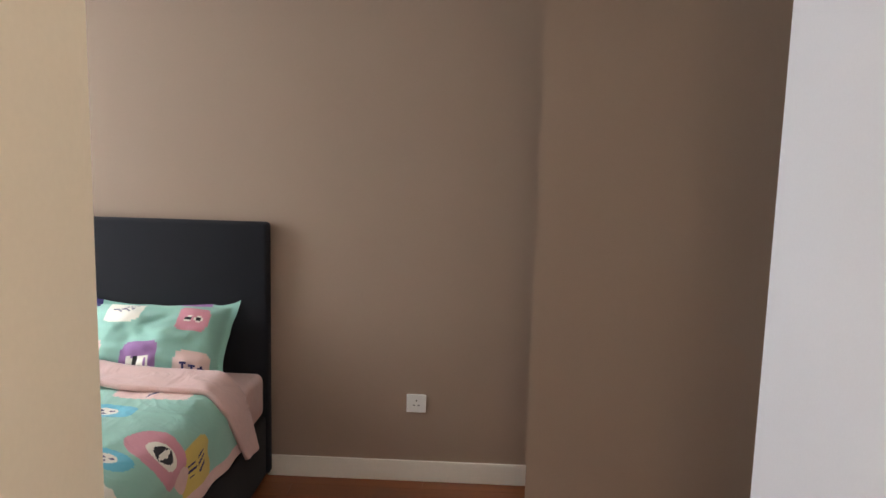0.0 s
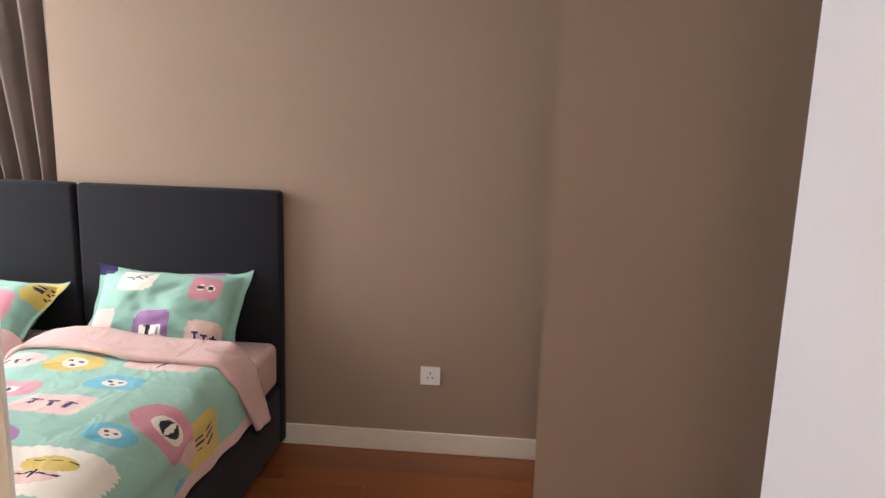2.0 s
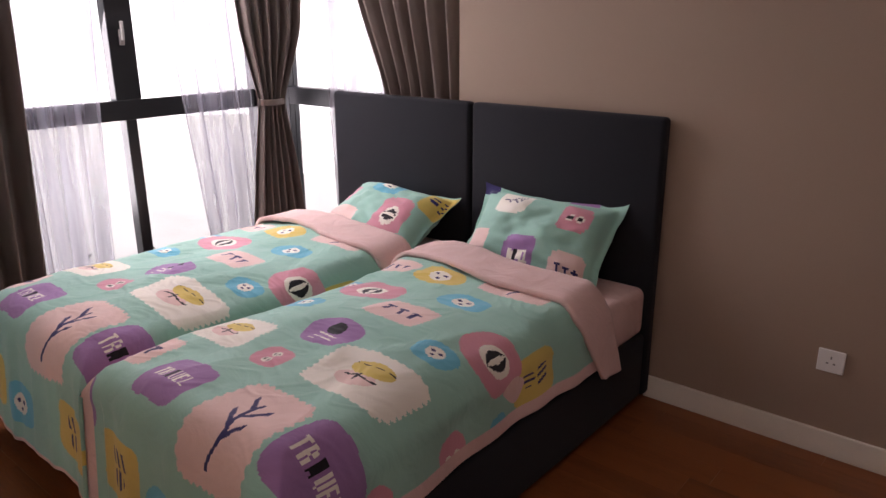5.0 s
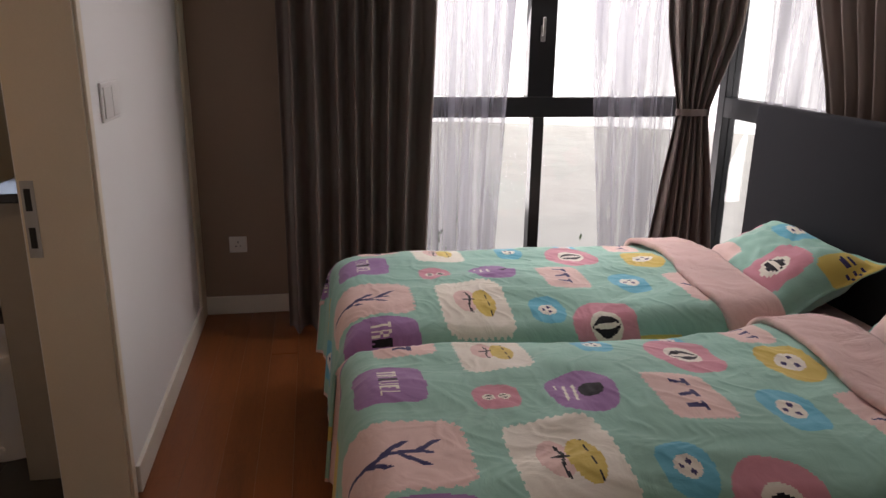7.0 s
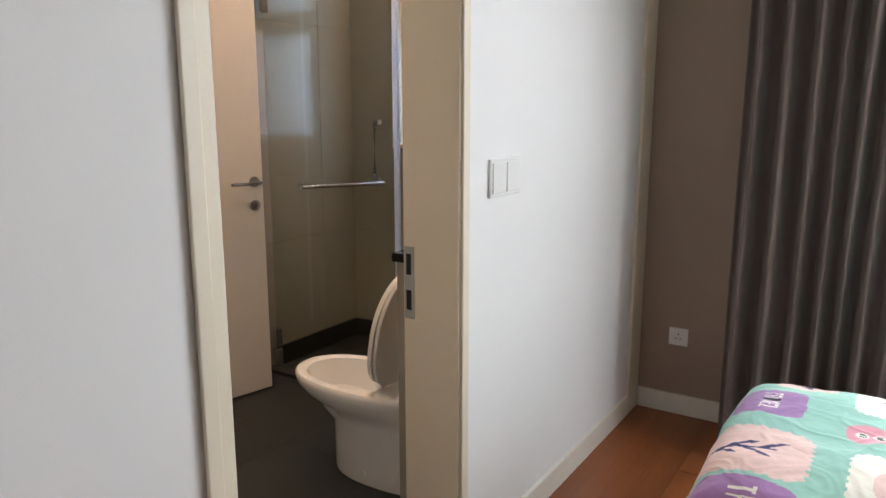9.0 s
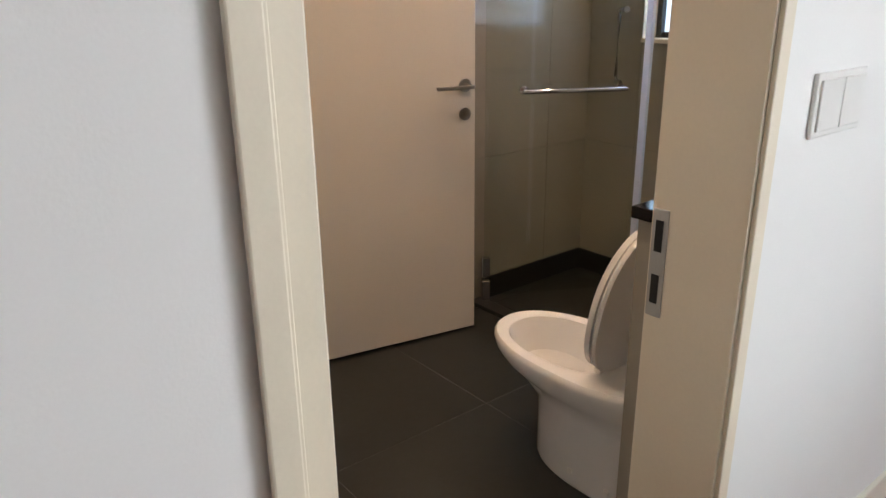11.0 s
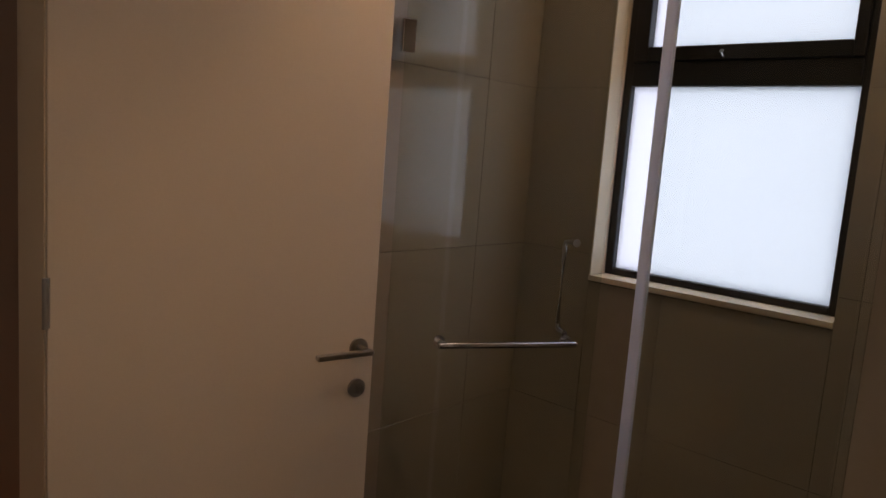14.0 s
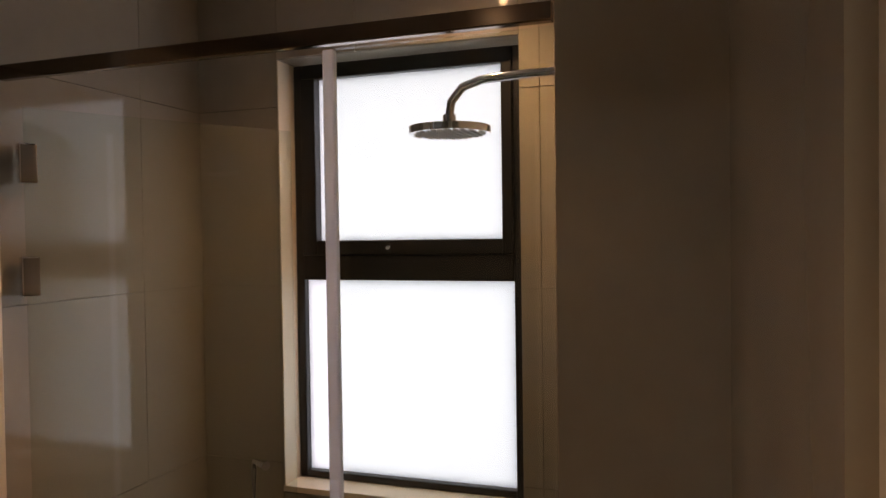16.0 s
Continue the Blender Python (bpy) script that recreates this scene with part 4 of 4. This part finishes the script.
# ---- curtains ----
def hanging(name, label, category, pts, mat, amp, folds, seed, thick=0.004, rows=40, cols=150, group=""):
    """Pleated cloth; pts gives rows of (z, start, end) along which it hangs, in plan."""
    verts, faces = [], []
    for j in range(rows + 1):
        z = pts[-1][0] + (pts[0][0] - pts[-1][0]) * j / rows
        k = max(i for i in range(len(pts)) if pts[i][0] >= z - 1e-6)
        k2 = min(k + 1, len(pts) - 1)
        f = 0 if k2 == k else (pts[k][0] - z) / (pts[k][0] - pts[k2][0])
        f = 0.8 * f + 0.2 * f * f * (3 - 2 * f)
        a = Vector(pts[k][1]).lerp(Vector(pts[k2][1]), f)
        e = Vector(pts[k][2]).lerp(Vector(pts[k2][2]), f)
        d = e - a
        nrm = Vector((-d.y, d.x)).normalized()
        squeeze = min(1.0, d.length / (0.055 * folds))
        for i in range(cols + 1):
            s = i / cols
            ph = 2 * math.pi * folds * (s + 0.02 * math.sin(9 * s + seed)) + 0.35 * math.sin(2.1 * z + seed + 7 * s)
            w_ = math.sin(ph) + 0.25 * math.sin(2 * ph + 1 + seed) + 0.35 * noise.noise(Vector((s * 8 + seed, z * 0.8, seed)))
            p = a + d * s + nrm * amp * (0.55 + 0.45 * squeeze) * w_
            verts.append((p.x, p.y, z))
    for j in range(rows):
        for i in range(cols):
            a = j * (cols + 1) + i
            faces.append((a, a + 1, a + cols + 2, a + cols + 1))
    ob = cloth(name, (verts, faces, [0] * len(faces)), [mat], thick)
    return tagged(ob, label, category, group)


hanging("curtain", "heavy grey-brown pleated curtain hanging to the floor", "curtain", [(2.68, (0.30, 0.46), (0.30, 1.22)), (0.02, (0.32, 0.46), (0.30, 1.15))], CURTAIN, 0.055, 8, 1.0, group="grey-brown curtains")
tieb = hanging("curtain", "grey-brown curtain tied back in the window corner", "curtain", [(2.68, (0.34, 2.22), (0.56, 2.74)), (1.52, (0.35, 2.345), (0.46, 2.67)), (1.11, (0.36, 2.43), (0.40, 2.57)), (0.7, (0.35, 2.38), (0.41, 2.63)), (0.02, (0.35, 2.30), (0.43, 2.70))], CURTAIN, 0.035, 6, 2.0, rows=60, group="grey-brown curtains")
b = nb()
pts = [(0.38 + 0.055 * math.cos(a), 2.50 + 0.088 * math.sin(a)) for a in [2 * math.pi * k / 24 for k in range(24)]]
rings_mesh(b, [[Vector((x, y, z)) for x, y in pts] for z in (1.095, 1.128)], False, False)
tb = part("tieback_band", b, CURTAIN, tieb, "matching fabric tieback band")
so = tb.modifiers.new("thickness", "SOLIDIFY")
so.thickness = 0.006
hanging("curtain", "grey-brown curtain drawn aside behind the headboards", "curtain", [(2.44, (0.66, 2.70), (1.69, 2.70)), (1.72, (0.90, 2.70), (1.685, 2.70)), (1.2, (1.11, 2.70), (1.68, 2.70)), (0.5, (1.28, 2.70), (1.67, 2.70)), (0.11, (1.22, 2.70), (1.68, 2.70))], CURTAIN, 0.035, 7, 3.0, rows=60, group="grey-brown curtains")
hanging("sheer_curtain", "thin grey sheer curtain in front of the window", "curtain", [(2.66, (0.22, 1.10), (0.22, 1.66)), (0.03, (0.22, 1.13), (0.22, 1.52))], sheer, 0.03, 4, 4.0, thick=0, group="sheer curtains")
hanging("sheer_curtain", "thin grey sheer curtain gathered beside the tied curtain", "curtain", [(2.66, (0.23, 1.88), (0.23, 2.45)), (0.03, (0.23, 2.13), (0.23, 2.50))], sheer, 0.032, 4, 5.0, thick=0, group="sheer curtains")
hanging("sheer_curtain", "thin grey sheer curtain beside the headboard", "curtain", [(2.43, (0.50, 2.765), (1.25, 2.765)), (0.11, (0.62, 2.765), (1.30, 2.765))], sheer, 0.014, 6, 6.0, thick=0, group="sheer curtains")

# ---- second bedroom ----
BX0, BX1, BY0, BY1 = 0.28, 2.10, -6.2, -4.08
bd = thing("bed", "double bed with dark base and plaid bedspread", "bed", at=((BX0 + BX1) / 2, -5.5, 0))
part("base", box(nb(), BX0, BY0, 0.03, BX1, BY1, 0.30, 0.02, 3), CHARCOAL, bd, "dark charcoal upholstered base", True)
part("mattress", box(nb(), BX0 + 0.01, BY0, 0.30, BX1 - 0.01, BY1 - 0.02, 0.50, 0.04, 3), PLAID_BASE, bd, "", True)
part("headboard", box(nb(), BX0 - 0.03, BY0 - 0.10, 0.03, 1.195, BY0, 1.60, 0.03, 3), CHARCOAL, bd, "tall dark upholstered headboard", True)
part("headboard", box(nb(), 1.205, BY0 - 0.10, 0.03, BX1 + 0.03, BY0, 1.60, 0.03, 3), CHARCOAL, bd, "tall dark upholstered headboard", True)
PLAIDS = [fabric("plaid_" + n_, c_, 900, 0.2, crease=0.9) for n_, c_ in (("lilac_white", (0.55, 0.50, 0.52)), ("cream", (0.62, 0.54, 0.38)), ("grey", (0.13, 0.105, 0.12)), ("mid", (0.27, 0.22, 0.23)), ("tan", (0.5, 0.36, 0.2)))]


def plaid(u, v):
    a, c = (u * 1.0) % 0.5, (v + 0.1) % 0.42
    sa = 2 if a < 0.10 else (1 if 0.2 < a < 0.5 else 0)
    sc = 2 if c < 0.07 else (1 if 0.15 < c < 0.38 else 0)
    if sa == 2 and sc == 2:
        return 2
    if 2 in (sa, sc):
        return 3
    return 1 if (sa == 1 and sc == 1) else (4 if sa == 1 and u > 1.6 else 0)


dd = drape(BX0, BX1, 0.0, -0.2, BX1 - BX0 + 0.22, -0.26, 1.75, 0.53, 0.02, 0.02, 12.0, plaid)
dd = ([(BX0 + BX1 - x, BY1 - y + 0.015, z) for x, y, z in dd[0]], dd[1], dd[2])
tagged(cloth("bedspread", dd, PLAIDS, 0.012), "rumpled cream, lilac and grey plaid bedspread", "bedspread")
for x, y, r in ((1.62, -6.08, 0), (0.82, -6.08, 3)):
    pillow("pillow", "plaid pillow against the dark headboard", pose(x, y, 0.79, 62, 0, 180 + r), 0.72, 0.56, 0.2, lambda p, q: plaid(0.9 + p * 0.33, q * 0.25), PLAIDS, 3.0 + r)
wd = thing("wardrobe", "cream wardrobe panel with a round knob", "wardrobe", at=(2.6, -2.6, 0))
part("body", box(nb(), 2.262, -2.95, 0.03, 2.98, -2.15, 2.2, 0.004), DOORPAINT, wd)
part("plinth", box(nb(), 2.28, -2.93, 0, 2.97, -2.33, 0.03), SUBFLOOR, wd)
b = nb()
rod(b, (2.375, -2.15, 0.54), (2.375, -2.135, 0.54), 0.018, 20)
part("knob", b, STEEL, wd, "small round metal knob", True)

# ---- outside ----
b = nb()
bmesh.ops.create_grid(b, x_segments=8, y_segments=8, size=600, matrix=Matrix.Translation((0, 0, -9)))
structure("ground", b, GROUND, "pale green ground far below the windows", "ground")


b = nb()
pts = [(90 * math.cos(a), 90 * math.sin(a)) for a in [radians(60 + 8 * k) for k in range(21)]]
for (xa, ya), (xb, yb) in zip(pts, pts[1:]):
    b.faces.new([b.verts.new(p) for p in ((xa, ya, -9), (xb, yb, -9), (xb, yb, 70), (xa, ya, 70))])
structure("backdrop", b, HAZE, "bright white hazy sky beyond the windows", "sky")


def tree(x, y, z, hgt, seed):
    rnd = random.Random(seed)
    t_ = thing("tree", "leafy green tree outside the window", "tree", "trees outside", at=(x, y, z))
    b = nb()
    sweep(b, [(x, y, z), (x + 0.1, y, z + hgt * 0.3), (x - 0.05, y + 0.1, z + hgt * 0.6), (x, y, z + hgt * 0.85)], [0.2, 0.16, 0.1, 0.04], 10)
    limbs = []
    for k in range(9):
        a = rnd.uniform(0, 6.28)
        h0 = z + hgt * rnd.uniform(0.35, 0.75)
        e = Vector((x + 1.6 * math.cos(a), y + 1.6 * math.sin(a), h0 + rnd.uniform(0.6, 1.4)))
        sweep(b, [(x, y, h0), ((x + e.x) / 2, (y + e.y) / 2, (h0 + e.z) / 2 + 0.1), e], [0.07, 0.05, 0.02], 7)
        limbs.append(e)
    part("trunk", b, BARK, t_, "", True)
    b = nb()
    for e in limbs + [Vector((x, y, z + hgt * 0.85))]:
        for k in range(260):
            c = e + Vector((rnd.gauss(0, 0.55), rnd.gauss(0, 0.55), rnd.gauss(0, 0.45)))
            d1 = Vector((rnd.uniform(-1, 1), rnd.uniform(-1, 1), rnd.uniform(-1, 1))).normalized() * 0.09
            d2 = d1.cross(Vector((rnd.uniform(-1, 1), rnd.uniform(-1, 1), 1))).normalized() * 0.045
            b.faces.new([b.verts.new(c + q) for q in (d1, d2, -d1, -d2)])
    part("crown", b, LEAF, t_)


for i, (x, y) in enumerate(((-7.5, 6.5), (-9, 3.0), (-6.5, 9.5), (0.5, 12))):
    tree(x, y, -9.8, 7.2 + 0.4 * (i % 2), i)

# ---- pieces of floors and walls, last ----


def planks(floor, x0, y0, x1, y1, along, wdt, lng, mat, seed, z=0.0):
    rnd = random.Random(seed)
    shapes = {}

    def shape(L, wd):
        key = (round(L, 2), round(wd, 3))
        if key not in shapes:
            b = nb()
            g = 0.0003
            if along == "x":
                box(b, g, g, -0.012, key[0] - g, wd - g, 0.0, 0.0004, 1)
            else:
                box(b, g, g, -0.012, wd - g, key[0] - g, 0.0, 0.0004, 1)
            shapes[key] = mesh("plank", b, mat)
        return shapes[key]
    q, end, p0, p1 = (y0, y1, x0, x1) if along == "x" else (x0, x1, y0, y1)
    while q < end - 0.02:
        p = p0 - rnd.uniform(0, lng * 0.7)
        while p < p1:
            L = lng * (0.8, 1.0, 1.2)[rnd.randrange(3)]
            a, e = max(p, p0), min(p + L, p1)
            if e - a > 0.03:
                ob = new("plank", shape(e - a, min(wdt, end - q)))
                ob.location = (a, q, z) if along == "x" else (q, a, z)
                ob.parent = floor
            p += L
        q += wdt


planks(bed_floor, 0.0, 0.0, 4.2, 2.62, "x", 0.125, 0.9, PLANK, 1)
planks(room2_floor, 1.40, -4.75, F1 + 0.02, -2.03, "y", 0.10, 0.6, PLANK2, 2)
planks(room2_floor, F1 + 0.02, -4.75, F2 - 0.02, -1.872, "y", 0.095, 0.6, PLANK2, 4, z=0.002)
planks(room2_floor, F2 - 0.02, -4.75, 2.9, -2.03, "y", 0.10, 0.6, PLANK2, 5)
planks(room2_floor, 0.425, -4.75, 1.40, -3.30, "y", 0.10, 0.6, PLANK2, 3)


def tiles(parent, origin, ax, ay, nrm, x0, x1, y0, y1, sx, sy, thick, mat, offx=0.0, offy=0.0, gap=0.0016):
    """Clips a grid of tiles to a rectangle; ax, ay span the face, nrm points out of it."""
    cache = {}
    ax, ay, nrm, origin = Vector(ax), Vector(ay), Vector(nrm), Vector(origin)
    i = math.floor((x0 - offx) / sx)
    while offx + i * sx < x1 - 1e-4:
        a0, a1 = max(x0, offx + i * sx), min(x1, offx + (i + 1) * sx)
        j = math.floor((y0 - offy) / sy)
        while offy + j * sy < y1 - 1e-4:
            c0, c1 = max(y0, offy + j * sy), min(y1, offy + (j + 1) * sy)
            if a1 - a0 > 0.02 and c1 - c0 > 0.02:
                key = (round(a1 - a0, 3), round(c1 - c0, 3))
                if key not in cache:
                    b = nb()
                    box(b, gap / 2, gap / 2, 0, key[0] - gap / 2, key[1] - gap / 2, thick, 0.0008, 1)
                    cache[key] = mesh("tile", b, mat)
                ob = new("tile", cache[key])
                rot = Matrix((ax, ay, nrm)).transposed().to_4x4()
                ob.matrix_world = Matrix.Translation(origin + ax * a0 + ay * c0) @ rot
                ob.parent = parent
            j += 1
        i += 1


tiles(bath_floor, (0, 0, -0.006), (1, 0, 0), (0, 1, 0), (0, 0, 1), -0.14, 2.86, -1.915, -0.2, 0.67, 0.67, 0.006, SLATE, 1.24, -1.16, 0.0022)
# south wall faces north, west wall faces east
for x0, x1, z0 in ((-0.14, F1 - 0.055, 0), (F2 + 0.055, 2.86, 0), (F1 - 0.055, F2 + 0.055, DH + 0.055)):
    tiles(bath_south, (0, -1.915, 0), (1, 0, 0), (0, 0, 1), (0, -1, 0), x0, x1, z0, H, 0.6, 0.6, -0.012, TILE, 0.16, 0.12)
for y0, y1, z0, z1 in ((-1.915, -1.588, 0, H), (-0.762, -0.52, 0, H), (-1.588, -0.762, 0, 1.22), (-1.588, -0.762, 2.68, H)):
    tiles(bath_west, (-0.14, 0, 0), (0, 1, 0), (0, 0, 1), (1, 0, 0), y0, y1, z0, z1, 0.6, 0.6, 0.014, TILE, -1.3, 0.12)
b = nb()
box(b, -0.126, -1.903, 0, 0.60, -1.893, 0.115, 0.002)
box(b, 0.68, -1.903, 0, F1 - 0.055, -1.893, 0.115, 0.002)
box(b, F2 + 0.055, -1.903, 0, 2.85, -1.893, 0.115, 0.002)
structure("baseboard_bath_south", b, SLATE2, "black tile skirting", "baseboard")
b = nb()
box(b, -0.126, -1.893, 0, -0.116, -0.52, 0.115, 0.002)
structure("baseboard_bath_west", b, SLATE2, "black tile skirting", "baseboard")
